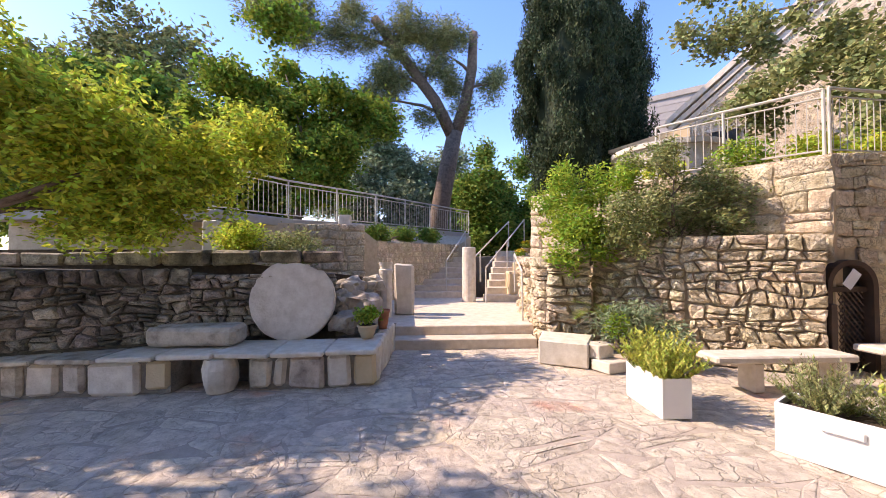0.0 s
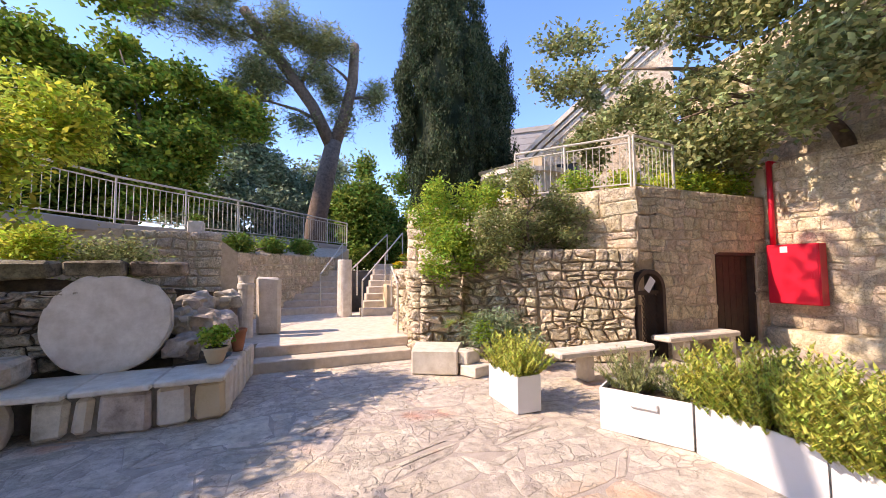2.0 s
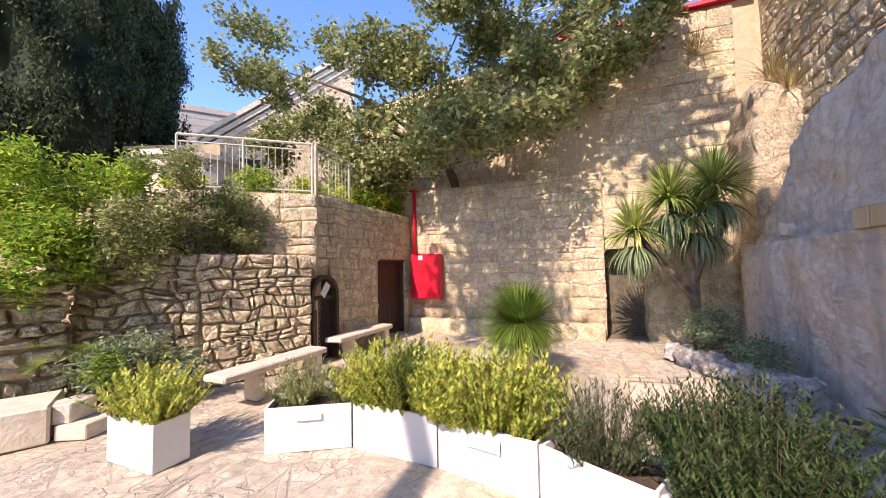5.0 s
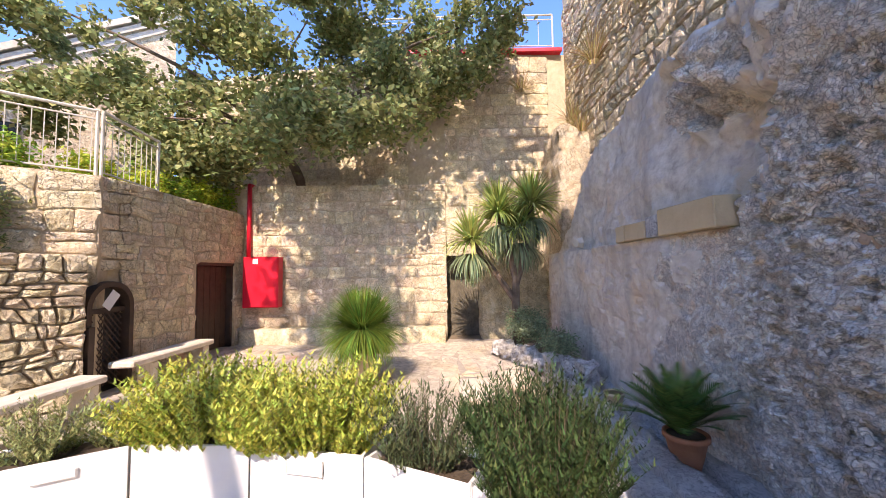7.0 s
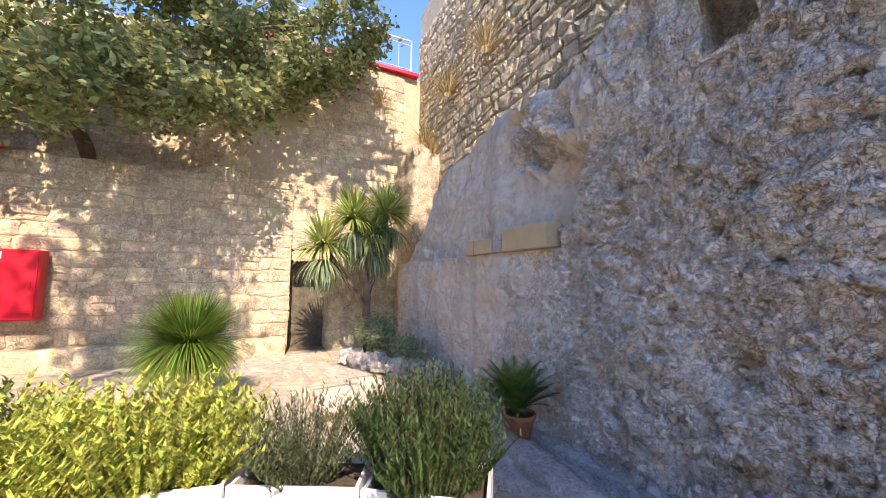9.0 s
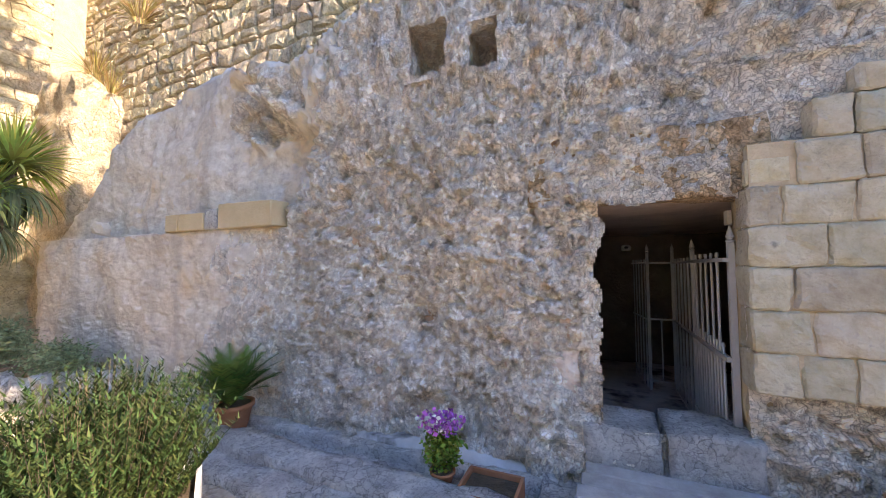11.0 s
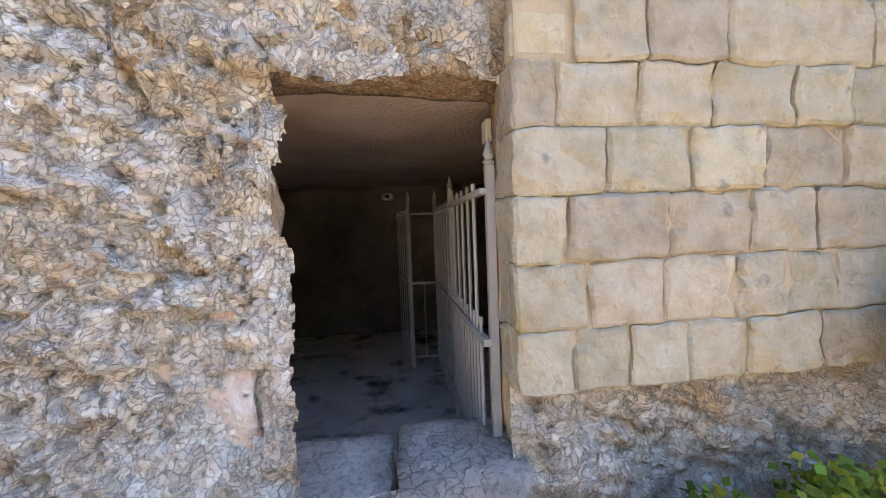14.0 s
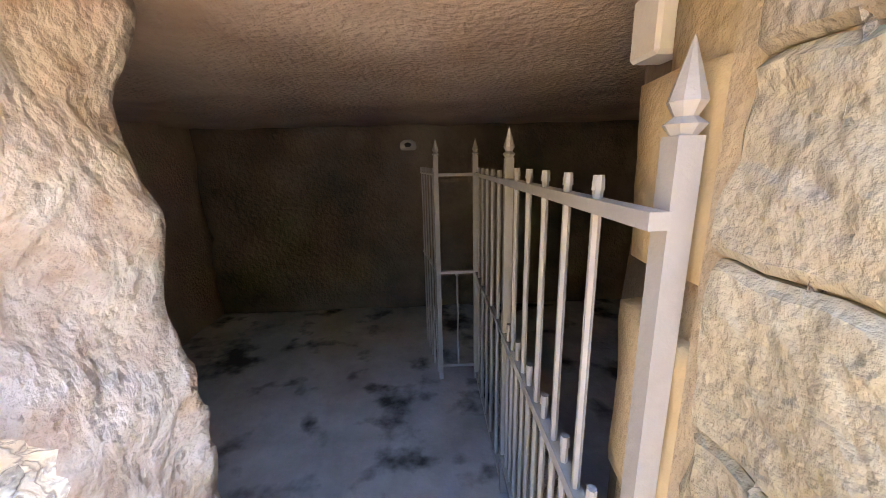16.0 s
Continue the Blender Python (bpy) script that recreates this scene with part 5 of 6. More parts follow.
shrub("climber", [(-1.85, -2.1, 0.95, 0.25, 0.25, 0.5), (-1.55, -2.35, 1.0, 0.22, 0.12, 0.2), (-2.1, -1.9, 0.5, 0.25, 0.2, 0.4), (-1.75, -2.25, 0.8, 0.2, 0.15, 0.3), (-1.7, -2.3, 1.3, 0.15, 0.1, 0.15)], 2600, 0.06, L_GREEN, "dark green climbing plant on the cliff", 40, 0.8)

# trees
tree("small_tree", (-5.2, 3.5, 0), [(-5.2, 3.45, 0), (-5.15, 3.55, 0.8), (-5.0, 3.7, 1.5), (-5.1, 3.9, 2.1)], 0.09,
     [(-4.4, 4.2, 3.2, 1.6, 1.0, 1.0), (-5.6, 4.0, 3.7, 1.5, 1.2, 1.2), (-3.1, 4.8, 2.8, 1.0, 0.8, 0.8), (-6.6, 4.0, 3.2, 1.3, 1.2, 1.2), (-3.9, 4.6, 2.2, 1.1, 0.6, 0.5), (-2.6, 5.4, 3.4, 0.7, 0.6, 0.6)], 75000, 0.085, L_YELLOW, "small airy yellow-green tree leaning over the stone seat", seed=51, clump=55, shell=0.2)
tree("garden_tree", (-5.0, 14, 1.5), [(-5.0, 14, 1.5), (-4.9, 14, 3.5), (-4.7, 14, 5)], 0.22,
     [(-5.4, 14, 8.8, 2.4, 2, 2.0), (-3.0, 14, 6.6, 2.0, 1.8, 1.8), (-5.0, 14, 5.4, 2.6, 2, 1.6), (-7, 14, 7, 2, 2, 1.8), (-3.6, 13.8, 4.4, 1.6, 1.5, 1.0)], 60000, 0.17, L_GREENB, "full green broadleaf tree behind the terrace", seed=52, clump=24, aspect=0.6, split=9, shell=0.3)
e = thing("pine", (0.75, 20, 1.5), "tall forked umbrella pine with a bare leaning trunk", "tree")
bm = bmesh.new()
limb(bm, [(0.7, 20, 1.4), (0.8, 20, 4), (1.3, 20, 6.6), (1.7, 20, 8.6)], 0.55, 0.42, 12)
part("trunk", bm, BARK, e, smooth=True)
for q in ([(1.6, 20, 8.3), (0.6, 20, 10.4), (-1.0, 20, 12.6), (-2.8, 20, 15.0)], [(1.7, 20, 8.3), (2.3, 20, 10.2), (2.7, 20, 12.2), (2.8, 20, 14.3)]):
    bm = bmesh.new()
    limb(bm, q, 0.36, 0.26, 10)
    part("fork", bm, BARK, e, smooth=True)
for k, (a, q) in enumerate((((1.0, 20, 9.6), (-2.5, 20, 10.3)), ((0.0, 20, 11.4), (1.0, 20, 13.5)), ((-1.4, 20, 13.2), (-5.5, 20, 14.0)), ((2.5, 20, 11), (3.8, 20, 11.4)), ((0.2, 20, 11), (-1.8, 20, 11.8)), ((2.6, 20, 12), (1.3, 20, 13)))):
    bm = bmesh.new()
    branches(bm, a, [q], 0.12, k)
    part("branch", bm, BARK, e, smooth=True)
leaf_cloud("crown", scatter([(-6.0, 20, 14.5, 1.8, 1.5, 1.4), (-3.6, 20, 14.4, 1.6, 1.5, 1.3), (-1.2, 20, 12.2, 1.7, 1.4, 1.5), (-2.6, 20, 10.9, 1.3, 1.2, 0.9), (1.0, 20, 13.6, 1.5, 1.4, 1.3), (1.2, 20, 11.6, 1.0, 1, 1.0), (3.7, 20, 11.3, 0.9, 1, 1.3), (0.2, 20, 9.4, 0.8, 0.8, 0.5), (-8.5, 20, 15, 1.8, 1.5, 1.2), (-0.6, 20, 14.6, 2.0, 1.4, 1.0), (2.2, 20, 10.2, 0.6, 0.6, 0.9)], 10, 3, 0.35, 0.6), 60000, 0.24, L_PINE, e, 53, 0.16, 0.25, clump=28)


def cypress(x, y, r, top, count, seed, label):
    e = thing("cypress", (x, y, 1.0), label, "tree", "cypresses")
    bm = bmesh.new()
    limb(bm, [(x + 0.2, y, 1), (x + 0.1, y, 4), (x, y, 8)], 0.22, 0.1)
    part("trunk", bm, BARK, e)
    rr = random.Random(seed)
    blobs = []
    z = 3.6
    while z < top:
        f = min(1.0, 0.5 + (z - 3.6) * 0.16) * (1 if z < 9 else max(0.3, 1 - (z - 9) * 0.09))
        for q in range(11):
            a = rr.uniform(0, 6.28)
            d = rr.uniform(0.62, 0.92)
            blobs.append((x + math.cos(a) * r * f * d, y + math.sin(a) * r * f * d, z + rr.uniform(-0.4, 0.4), r * 0.15, r * 0.15, rr.uniform(0.5, 1.0)))
        z += 0.45
    leaf_cloud("crown", blobs, count, 0.11, L_DARK, e, seed, 0.4, 0.5, droop=-0.9, clump=24)
    part("core", lathe([(0.25 * r, 3.4), (0.56 * r, 5), (0.60 * r, 8), (0.45 * r, 11), (0.1 * r, top)], (x, y, 0), 14, 0.1, 2), L_DARK, e)


cypress(5.35, 12.5, 1.95, 13.5, 150000, 61, "tall dense dark green column cypress")
cypress(7.9, 14, 1.35, 11.2, 60000, 62, "second slim dark cypress close behind the first")
tree("carob", (10.3, 3.2, 3.7), [(10.3, 3.2, 3.6), (10.0, 3.4, 4.3), (9.6, 3.7, 4.9)], 0.17,
     [(8.4, 5.6, 5.0, 1.3, 1.4, 1.1), (8.3, 3.9, 4.6, 1.2, 1.1, 0.9), (8.5, 2.2, 5.3, 1.2, 1.2, 1.0), (8.7, 0.6, 5.7, 1.1, 1.1, 0.9), (8.7, -0.9, 6.3, 1.0, 1.1, 0.9), (8.2, 4.8, 6.6, 1.4, 1.7, 1.1), (8.4, 2.5, 7.1, 1.4, 1.8, 1.1), (8.0, 7.0, 5.6, 1.2, 1.4, 1.3), (9.0, 0.3, 7.4, 1.1, 1.6, 0.9), (7.6, 7.8, 7.2, 1.3, 1.3, 1.2), (8.0, 1.0, 4.6, 0.9, 1.3, 0.5), (7.9, 2.8, 4.4, 0.9, 1.0, 0.6), (8.0, 5.2, 3.8, 1.0, 0.7, 0.6), (9.0, 4.7, 3.9, 0.7, 0.5, 0.5), (8.5, -1.5, 7.2, 0.9, 0.9, 0.7)],
     49000, 0.125, L_OLIVE, "spreading grey-green tree on the terrace above the wall", seed=54, clump=22, shell=0.25, aspect=0.6, split=13)
for k, (x, y, z, rx, rz, mat) in enumerate(((-9, 18, 6.8, 4, 4.6, L_GREEN), (-4, 25, 7.2, 3.6, 5.0, L_SHADE), (0.3, 27, 7.2, 3.6, 4.6, L_SHADE), (6, 26, 5.5, 3, 3.6, L_GREEN), (-16, 20, 10, 5, 7, L_PINE), (11, 30, 5, 3, 3.2, L_GREEN), (3.6, 24, 5.6, 1.5, 4.2, L_GREEN), (-13, 14, 6, 3, 4, L_GREEN))):
    tree("far_tree", (x, y, 1.5), [(x, y, 1.5), (x + 0.1, y, 3), (x, y, z - 0.5)], 0.22,
         [(x, y, z, rx, 2.2, rz), (x + rx * 0.5, y - 1, z - 1.5, rx * 0.6, 1.8, rz * 0.6), (x - rx * 0.5, y, z - 1, rx * 0.6, 2, rz * 0.7), (x, y - 1.5, z - 2.2, rx * 0.8, 1.5, rz * 0.5)], 30000, 0.30, mat, "dense garden tree beyond the terrace", seed=70 + k, clump=24, split=8)
# unseen tall trees to the west, added so that their shade falls on the cliff
for k, (x, y, z, r) in enumerate(((-1.8, -1.3, 10.2, 1.9), (-5.0, -1.3, 9.8, 2.2), (-8.6, -1.0, 10.4, 2.4), (-11.5, -0.8, 13.0, 2.5))):
    tree("added_shade_tree", (x - 3, y - 4.5, 0), [(x - 3, y - 4.5, -0.05), (x - 2.2, y - 3.6, 3.5), (x, y, z - 2.2)], 0.22,
         [(x, y, z, r, 1.1, 1.9), (x + 1.2, y - 0.5, z - 1.6, r * 0.8, 0.9, 1.1), (x - 1.3, y - 0.4, z - 1.3, r * 0.8, 0.9, 1.2)], 15000, 0.22, L_GREEN, "tall unseen tree added to shade the cliff", seed=90 + k, clump=9)

# out-of-view crown, added to throw leaf shadow on the east wall
tree("dapple_caster_tree", (-7.5, 1.0, 0), [(-7.5, 1.0, -0.05), (-6.0, 1.6, 5.5), (-3.0, 2.6, 8.5)], 0.24,
     [(0.0, 3.4, 10.5, 2.4, 2.0, 1.6), (-2.0, 3.2, 10.8, 1.4, 1.6, 1.2)], 3000, 0.24, L_GREEN, "airy unseen tree added to dapple the east wall", seed=97, clump=12)

# another added crown, out of view, that dapples the wall higher up
tree("dapple_caster_tree", (4.0, -6.0, 0), [(4.0, -6.0, -0.05), (4.0, -5.2, 9.3), (3.4, -2.6, 10.6)], 0.24,
     [(3.0, 0.6, 10.8, 2.0, 2.4, 1.5), (4.2, -1.2, 10.0, 1.4, 1.2, 1.0), (2.4, 2.6, 9.6, 1.6, 1.4, 1.0)], 1500, 0.24, L_GREEN, "airy unseen tree added to dapple the upper east wall", seed=98, clump=6, split=8, aspect=0.6)
# added out of view to break up the sun on the near paving
tree("dapple_caster_tree", (-10.5, 3.0, 0), [(-10.5, 3.0, -0.05), (-9.5, 3.1, 3.5), (-8.2, 3.2, 5.2)], 0.2,
     [(-7.4, 3.2, 6.2, 2.2, 1.5, 1.0), (-6.0, 2.0, 6.4, 1.4, 0.9, 0.7)], 4200, 0.15, L_GREEN, "airy unseen tree added to dapple the paving", seed=99, clump=10, split=6)

# buildings
e = thing("gabled_house", (9, 11, 3.0), "sunlit cream stone house with a sloping parapet", "building")
part("wall", prism([(8.2, 11.2), (12.0, 8.1), (16, 12), (12, 16)], 1.5, [5.6, 9.8, 9.8, 5.6]), LIME, e)
for k in range(3):
    bm = bmesh.new()
    o = 0.10 * (2 - k)
    lo = [bm.verts.new(p) for p in ((8.0 + o, 11.16, 5.42 + 0.2 * k), (12.0 + o, 7.85, 9.75 + 0.2 * k), (12.6, 8.6, 9.75 + 0.2 * k), (8.7, 11.8, 5.42 + 0.2 * k))]
    hi = [bm.verts.new(v.co + Vector((0, 0, 0.19))) for v in lo]
    bm.faces.new(lo)
    bm.faces.new(hi)
    for q in range(4):
        bm.faces.new((lo[q], lo[(q + 1) % 4], hi[(q + 1) % 4], hi[q]))
    bmesh.ops.recalc_face_normals(bm, faces=bm.faces)
    part("coping", bm, CUT, e)
w = part("window", box(-0.03, 0.03, -0.35, 0.35, 4.2, 5.4, m=pose(9.25, 10.30, 0, 0, 0, -39 + 90)), DARKGLASS, e)
part("frame", box(-0.06, -0.03, -0.42, 0.42, 5.4, 5.5, m=pose(9.25, 10.30, 0, 0, 0, -39 + 90)), CUT, w)
e = thing("round_terrace", (7.4, 10.4, 3.0), "low round cream rendered terrace parapet with a tan awning edge", "building")
part("wall", lathe([(1.45, 0), (1.45, 1.65), (1.55, 1.66), (1.55, 1.80), (1.3, 1.8)], (7.5, 10.4, 2.95), 28), CUT, e)
part("awning", prism([(6.3, 11.6), (8.1, 10.2), (8.6, 10.9), (6.9, 12.2)], 5.05, [5.15, 5.55, 5.55, 5.15]), SAWN, e)
e = thing("block_building", (13, 18, 1.5), "plain grey block building with a flat roof", "building")
part("wall", prism([(9.8, 17.6), (13.6, 14.6), (18, 19), (14, 22)], 1.5, 9.0), GREYBLK, e)
part("roof", prism([(9.7, 17.6), (13.6, 14.45), (18.2, 19), (14, 22.2)], 9.0, 9.25), CONC, e)
for k in range(14):
    z = 4.4 + k * 0.33
    part("course", prism([(9.8, 17.57), (13.57, 14.59), (13.6, 14.6), (9.8, 17.6)], z, z + 0.31), GREYBLK, e)
e = thing("terrace_house", (-6, 9.5, 1.7), "low concrete terrace building with dark windows", "building")
part("wall", box(-9, -3.3, 9.3, 9.6, 1.0, 2.4), CONC, e)
for a, b in ((-8.4, -7.2), (-5.9, -4.7)):
    w = part("window", box(a, b, 9.26, 9.30, 1.75, 2.25), DARKGLASS, e)
    part("frame", box(a - 0.04, b + 0.04, 9.24, 9.26, 2.25, 2.29), WHITE, w)


def handrail(name, a, b, h, label, posts=(0.0, 1.0)):
    e = thing(name, a, label, "handrail")
    A, B = Vector(a), Vector(b)
    upv = Vector((0, 0, h))
    part("rail", tube(A + upv, B + upv, 0.022), RAILM, e)
    for k in posts:
        p = A.lerp(B, k)
        part("post", tube(p, p + upv, 0.02), RAILM, e)
    return e


handrail("handrail", (0.75, 11.0, 0.5), (1.55, 12.9, 1.55), 0.95, "cream metal handrail beside the narrow stair")
handrail("handrail", (1.3, 9.6, 0.5), (3.0, 12.2, 1.9), 0.9, "cream metal handrail beside the turning stair", (0.25, 1.0))
handrail("handrail", (1.75, 9.4, 0.34), (3.5, 12.0, 1.9), 0.95, "second cream metal handrail beside the turning stair", (0.0, 0.5, 1.0))
handrail("handrail", (2.05, 6.7, 0.34), (2.35, 8.6, 0.7), 0.95, "short cream metal handrail by the stone pier", (0.0, 1.0))

e = thing("herb_box", (-1.2, -2.15, 0.12), "long terracotta box of green plants beside the ramp", "flower pot")
part("box", rough_box(-1.7, -0.62, -2.55, -2.25, 0.08, 0.22, 0.006, 0.02), TERRA, e)
e = bush_thing("wall_plant", (-1.15, -2.75, 2.25), "green plant and dry grass in the upper recess")
leaf_cloud("leaves", [(-1.1, -2.78, 2.38, 0.2, 0.12, 0.15)], 500, 0.045, L_GREEN, e, 44, 0.7, 0.2)
blade_tuft("dry_blades", (-1.3, -2.8, 2.3), 90, 0.4, 0.01, L_DRY, e, 45, (0, 1.0), 0.6, 0.1)
for k, (x, y, z, s) in enumerate(((9.0, -3.35, 5.0, 0.7), (7.6, -3.3, 5.6, 0.8), (8.4, -3.3, 4.5, 0.6), (5.9, -3.2, 5.6, 0.6), (9.45, -2.3, 6.0, 0.5))):
    e = bush_thing("dry_grass_tuft", (x, y, z), "dry yellow grass tuft growing out of the masonry", "plant", "grass tufts on the masonry")
    blade_tuft("blades", (x, y - 0.05, z), 150, s, 0.012, L_DRY, e, 46 + k, (0, 1.3), 0.8, 0.1)
for k in range(14):
    x = 7.9 - k * 0.15
    s = R.uniform(0.22, 0.40)
    y = -1.42 - (0.1 if k % 2 else 0) - k * 0.065
    e = thing("edge_rock", (x, y, -0.02), "rough pale rock edging the planting bed", "rock", "rocks edging the bed")
    part("rock", boulder((x, y, s * 0.42), (s * 1.3, s, s), 60 + k, 3, 0.3), TROUGH, e)
for k, (x, y, w, d, h) in enumerate(((5.15, -0.85, 0.75, 0.55, 0.26), (5.75, -1.3, 0.6, 0.4, 0.20))):
    e = thing("ledge_slab", (x, y, -0.02), "flat weathered tan stone slab on a squared block by the bed", "stone block", "slabs by the planting bed")
    part("block", rough_box(x - w * 0.38, x + w * 0.38, y - d * 0.38, y + d * 0.38, -0.02, h - 0.09, 0.03, 0.03), DARKST, e)
    rough_slab("slab", x - w / 2, x + w / 2, y - d / 2, y + d / 2, h - 0.09, h, STEP, e, 0.035, 0.07, 50 + k)
railing("wall_top_railing", [(9.7, 2.6), (9.6, -0.4), (9.6, -3.2)], [7.1, 7.1, 7.1], [8.0, 8.0, 8.0], "grey metal railing on top of the tall wall", 0.6)

for k, (x, y, z) in enumerate(((5.35, 5.3, 3.2), (6.3, 5.0, 3.2), (7.4, 5.2, 3.2), (4.7, 6.3, 3.2), (7.9, 4.85, 3.25), (8.5, 4.8, 3.3), (9.1, 4.75, 3.35), (7.2, 4.9, 3.2), (8.2, 5.6, 3.8), (9.2, 5.4, 3.9))):
    shrub("terrace_shrub", [(x, y, z, 0.55, 0.35, 0.4)], 1500, 0.08, (L_BRIGHT, L_YELLOW)[k % 2], "yellow-green leafy shrub behind the corner railing", 120 + k)

# walls and pots beside the turning stair, and the palm fronds by the pier
for k in range(5):
    e = thing("stair_block", (2.1 + 0.3 * k, 9.9 + 0.5 * k, 0.3), "tan stone block of the stepped stair wall", "stone block", "blocks of the stepped stair wall")
    x0, y0 = 1.95 + 0.32 * k, 9.75 + 0.5 * k
    part("body", rough_box(x0 + 0.5, x0 + 0.9, y0, y0 + 0.48, 0.3, 1.15 + 0.26 * k, 0.03, 0.04), SAWN, e)
    if k in (1, 2, 4):
        pot("stair_pot", (x0 + 0.7, y0 + 0.24, 1.13 + 0.26 * k), 0.13, 0.2, CLAY, "clay flower pot on the stepped stair wall")
        e = bush_thing("potted_flowers", (x0 + 0.7, y0 + 0.24, 1.3 + 0.26 * k), "yellow and green flowers in a clay pot")
        leaf_cloud("leaves", [(x0 + 0.7, y0 + 0.24, 1.42 + 0.26 * k, 0.22, 0.2, 0.14)], 400, 0.05, L_BRIGHT, e, 140 + k, 0.7, 0.2)
        leaf_cloud("flower_head", [(x0 + 0.7, y0 + 0.24, 1.50 + 0.26 * k, 0.2, 0.18, 0.09)], 140, 0.045, L_YFLOWER, e, 150 + k, 0.9, 0.3)
e = bush_thing("palm_fronds", (2.95, 5.25, 0.35), "arching green palm fronds between the pier and the shrubs")
for az, ln, el in ((-2.6, 0.75, 0.9), (-1.9, 0.7, 1.2), (-1.2, 0.65, 1.0), (2.9, 0.6, 1.3), (-0.4, 0.55, 1.1)):
    frond((2.95, 5.25, 0.55), az, ln, el, 0.24, L_GREENB, e)
e = thing("stone_planter_pot", (-1.7, 10.4, 2.6), "square stone planter with green leaves on the terrace edge", "flower pot")
part("body", rough_box(-2.25, -1.95, 9.55, 9.85, 2.4, 2.75), CUT, e)
leaf_cloud("leaves", [(-2.1, 9.7, 2.85, 0.25, 0.22, 0.12)], 350, 0.05, L_GREEN, e, 160, 0.7, 0.2)


# ---- stones of walls and paving ----
up = (0, 0, 1)
stone_skin(far, (9.415, 4.35, 0.36), (0.02, -1, 0), up, (-1, 0, 0), 4.8, 3.36, 0.26, 0.36, LIME, "stone", 11, 0.018, 0.16, limit=200, inset=0.004, jag=0.3)
stone_skin(far, (9.57, -0.45, 0.36), (0.02, -1, 0), up, (-1, 0, 0), 2.6, 6.6, 0.28, 0.42, LIME, "stone", 12, 0.016, 0.10, limit=60, keep=lambda s, t: t > 1.7 or s < 0.05, inset=0.006, jag=0.15)
stone_skin(far, (9.66, 0.45, 3.72), (1.09, 6.55, 0), up, (-1, 0, 0), 6.5, 3.25, 0.28, 0.42, LIME, "stone", 13, 0.016, 0.10, limit=40, inset=0.006, jag=0.15)
stone_skin(door_wall, (5.76, 4.375, 0.0), (1, 0, 0), up, (0, -1, 0), 3.66, 3.03, 0.20, 0.27, LIME, "stone", 14, 0.022, 0.28, limit=300,
           keep=lambda s, t: not (2.0 < s < 3.38 and t < 1.88) and not (s < 0.5 and t < 1.25 + math.sqrt(max(0, 0.3 - s * s))), inset=0.006, jag=0.3)
L_ = (CB - CA).length
stone_skin(corner, CA, CB - CA, up, (-0.77, -0.64, 0), L_, 3.0, 0.26, 0.36, LIME, "stone", 15, 0.03, 0.2, inset=0.007, limit=100, keep=lambda s, t: t > 1.7)
stone_skin(corner, CB, CC - CB, up, (-0.77, -0.64, 0), (CC - CB).length, 3.0, 0.26, 0.36, LIME, "stone", 16, 0.035, 0.2, limit=60)
stone_skin(rubble, RA, RB - RA, up, (-0.45, -0.9, 0), (RB - RA).length, 1.9, 0.16, 0.19, LIME, "stone", 17, 0.06, 0.36, inset=0.006, limit=200)
stone_skin(rubble, RB, RC - RB, up, (-0.7, -0.7, 0), (RC - RB).length, 1.9, 0.16, 0.20, LIME, "stone", 18, 0.08, 0.38, inset=0.008, limit=100)
stack = thing("stone_stack", (2.6, 6.2, 0), "stacked rough limestone pier beside the landing", kind="structure")
part("core", prism([(2.25, 5.75), (2.9, 5.65), (3.1, 6.6), (2.3, 7.8)], 0.0, 1.55), RUBMORT, stack)
stone_skin(stack, (2.2, 5.72, 0.3), (1, -0.12, 0), up, (-0.1, -1, 0), 0.75, 1.4, 0.15, 0.3, LIME, "stone", 19, 0.11, 0.35)
stone_skin(stack, (2.22, 5.75, 0.1), (0.04, 1, 0), up, (-1, 0, 0), 2.0, 1.5, 0.16, 0.28, LIME, "stone", 20, 0.10, 0.35)
stone_skin(back, (-7.5, 3.88, 0.5), (2.6, 0.15, 0), up, (0, -1, 0), 2.6, 1.0, 0.14, 0.2, BACKST, "stone", 21, 0.055, 0.4, inset=0.006, limit=80)
stone_skin(back, (-4.9, 4.02, 0.5), (1.9, 0.59, 0), up, (0.3, -1, 0), 2.0, 0.98, 0.13, 0.19, BACKST, "stone", 22, 0.055, 0.4, inset=0.006)
stone_skin(back, (-3.0, 4.61, 0.5), (1.8, 0.5, 0), up, (0.27, -1, 0), 1.85, 0.88, 0.12, 0.16, BACKST, "stone", 23, 0.055, 0.4, inset=0.006)
for k in range(9):
    a = -7.4 + k * 0.68
    part("coping_stone", rough_box(a, a + 0.65, 5.35 + max(0, a + 4.6) * 0.2, 5.62 + max(0, a + 4.6) * 0.2, 1.50, 1.72, 0.05, 0.03), BACKST, back)
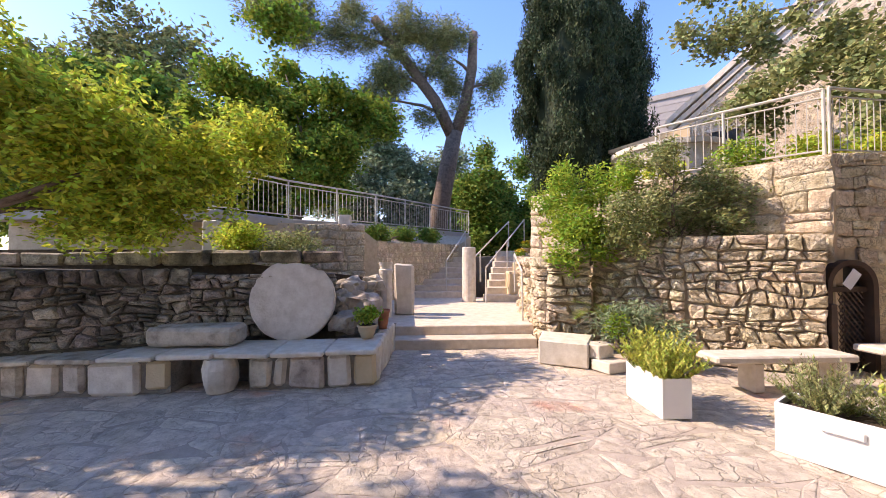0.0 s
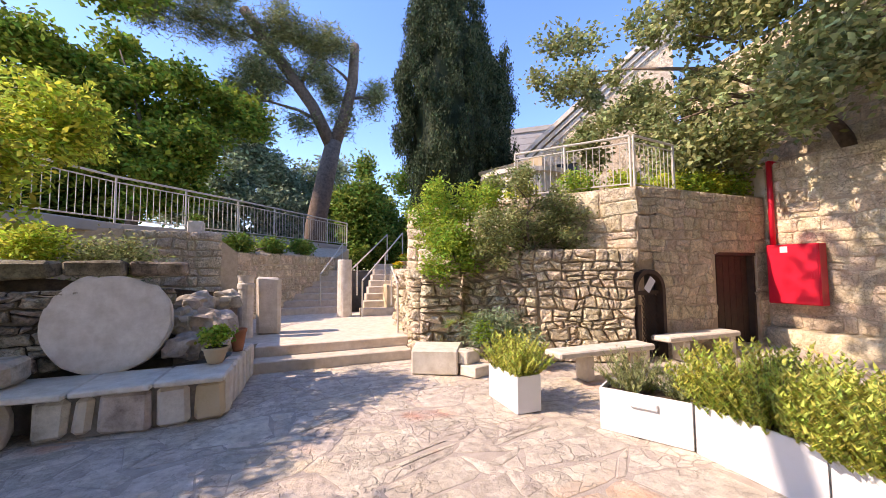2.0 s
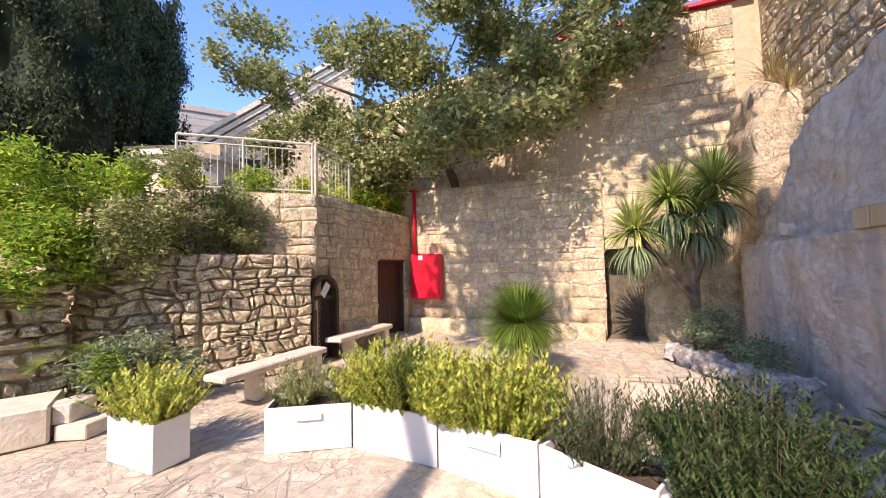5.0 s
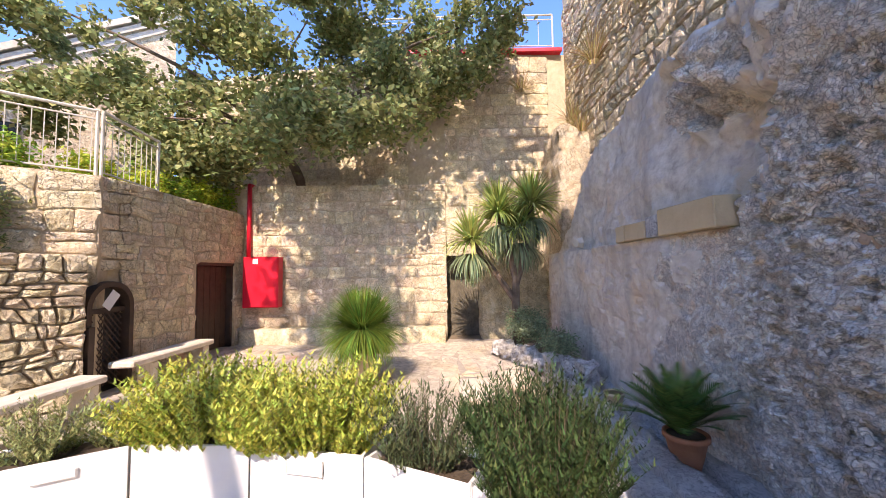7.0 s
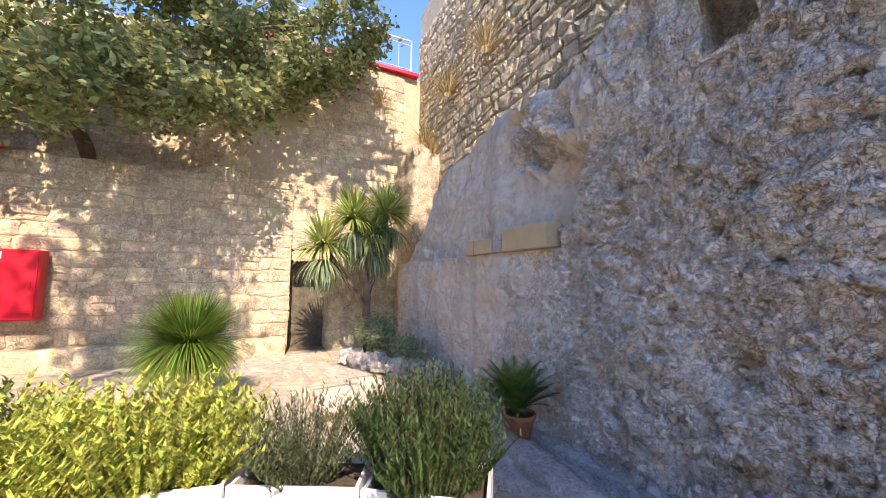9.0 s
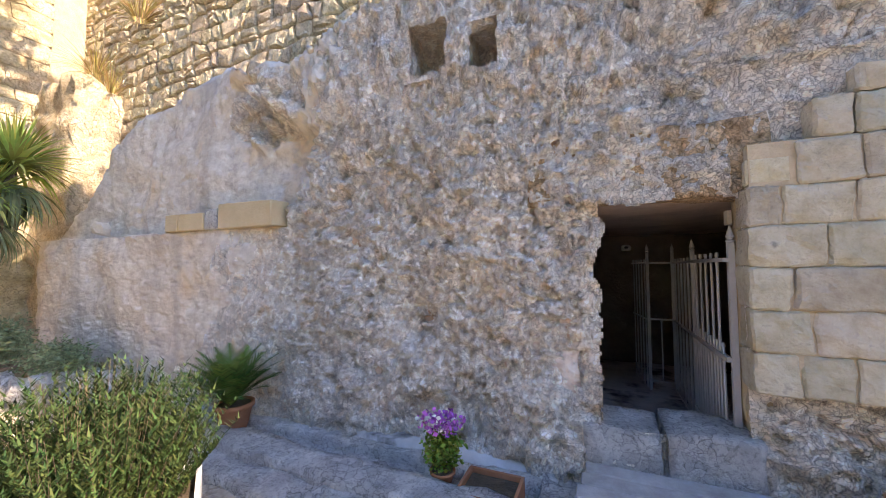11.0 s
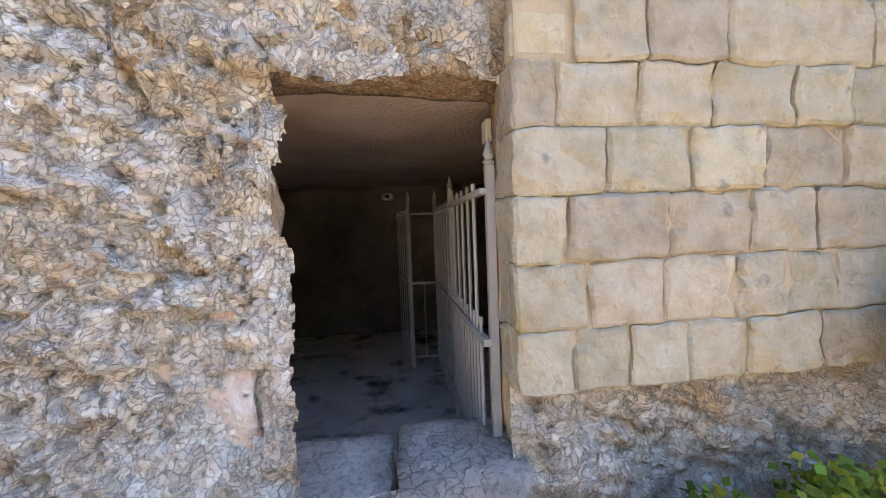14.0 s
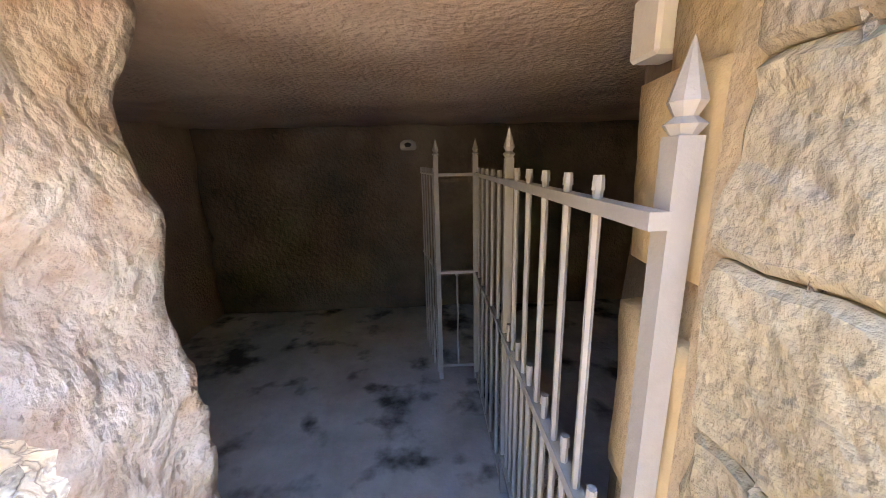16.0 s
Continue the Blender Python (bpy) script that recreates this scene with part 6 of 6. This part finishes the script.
# stone seat: front blocks, recesses and slabs
for k, (a, b) in enumerate(((-5.95, -5.52), (-5.50, -5.10), (-5.07, -4.72), (-4.69, -4.45), (-4.42, -4.09), (-4.06, -3.79), (-3.77, -3.22), (-3.18, -2.87), (-1.99, -1.73), (-1.70, -1.56), (-1.53, -1.11), (-1.07, -0.79), (-0.76, -0.47))):
    y0 = 3.80 + (a + 6.2) * 0.07
    part("block", rough_box(a, b, y0 + R.uniform(-0.01, 0.01), y0 + 0.3, R.uniform(0.0, 0.05), R.uniform(0.385, 0.40), 0.03, 0.04), (DARKST, CUT, SAWN, DARKST, STEP)[k % 5], bench)
# mortar between blocks and behind the recesses, shade painted into its tone
part("core", prism([(-6.2, 3.835), (-2.88, 4.068), (-2.86, 4.40), (-1.99, 4.46), (-1.98, 4.13), (-0.55, 4.23), (-0.5, 5.9), (-1.2, 5.2), (-3.0, 4.7), (-6.2, 4.2)], 0.0, 0.40), BENCHMORT_SHADE, bench)
for k in range(9):
    a = -6.2 + k * 0.64
    y0 = 3.74 + (a + 6.2) * 0.07
    part("slab", rough_box(a, a + 0.63, y0, y0 + 0.85 - 0.02 * k, 0.405, 0.465, 0.02, 0.015), DARKST if k < 4 else CUT, bench)
for k in range(6):
    y0 = 4.30 + k * 0.27
    part("side_block", rough_box(-0.66 + 0.02 * k, -0.44 + 0.01 * k, y0, y0 + 0.26, 0.0, 0.47, 0.02, 0.03), CUT, bench)
stone_skin(ul, (-3.35, 9.28, 1.0), (1.8, 0.3, 0), up, (0.15, -1, 0), 1.85, 1.5, 0.2, 0.32, LIME, "stone", 24, 0.03, 0.2)
stone_skin(ul, (-1.24, 9.77, 0.33), (2.55, 3.25, 0), up, (0.787, -0.617, 0), 4.13, 1.72, 0.19, 0.32, LIME, "stone", 25, 0.035, 0.2)
stone_skin(paving, (-7.4, -1.9, -0.012), (1, 0, 0), (0, 1, 0), up, 16.7, 7.9, 0.32, 0.38, PLAZA, "flagstone", 30, 0.008, 0.5, limit=300, inset=0.004, jag=0.25,
           keep=lambda s, t: True)
stone_skin(far, (9.8, -3.54, 2.6), (-15.0, 0.19, 0), up, (0, 1, 0), 12.0, 5.6, 0.20, 0.27, LIME, "stone", 41, 0.04, 0.32, limit=60, inset=0.008, keep=lambda s, t: 2.6 + t > rock_top(9.8 - s) - 0.3)
part("drum", lathe([(0.15, 0), (0.19, 0.12), (0.19, 0.28), (0.16, 0.40)], (-2.33, 4.12, 0), 14, 0.012, 5), CUT, bench)
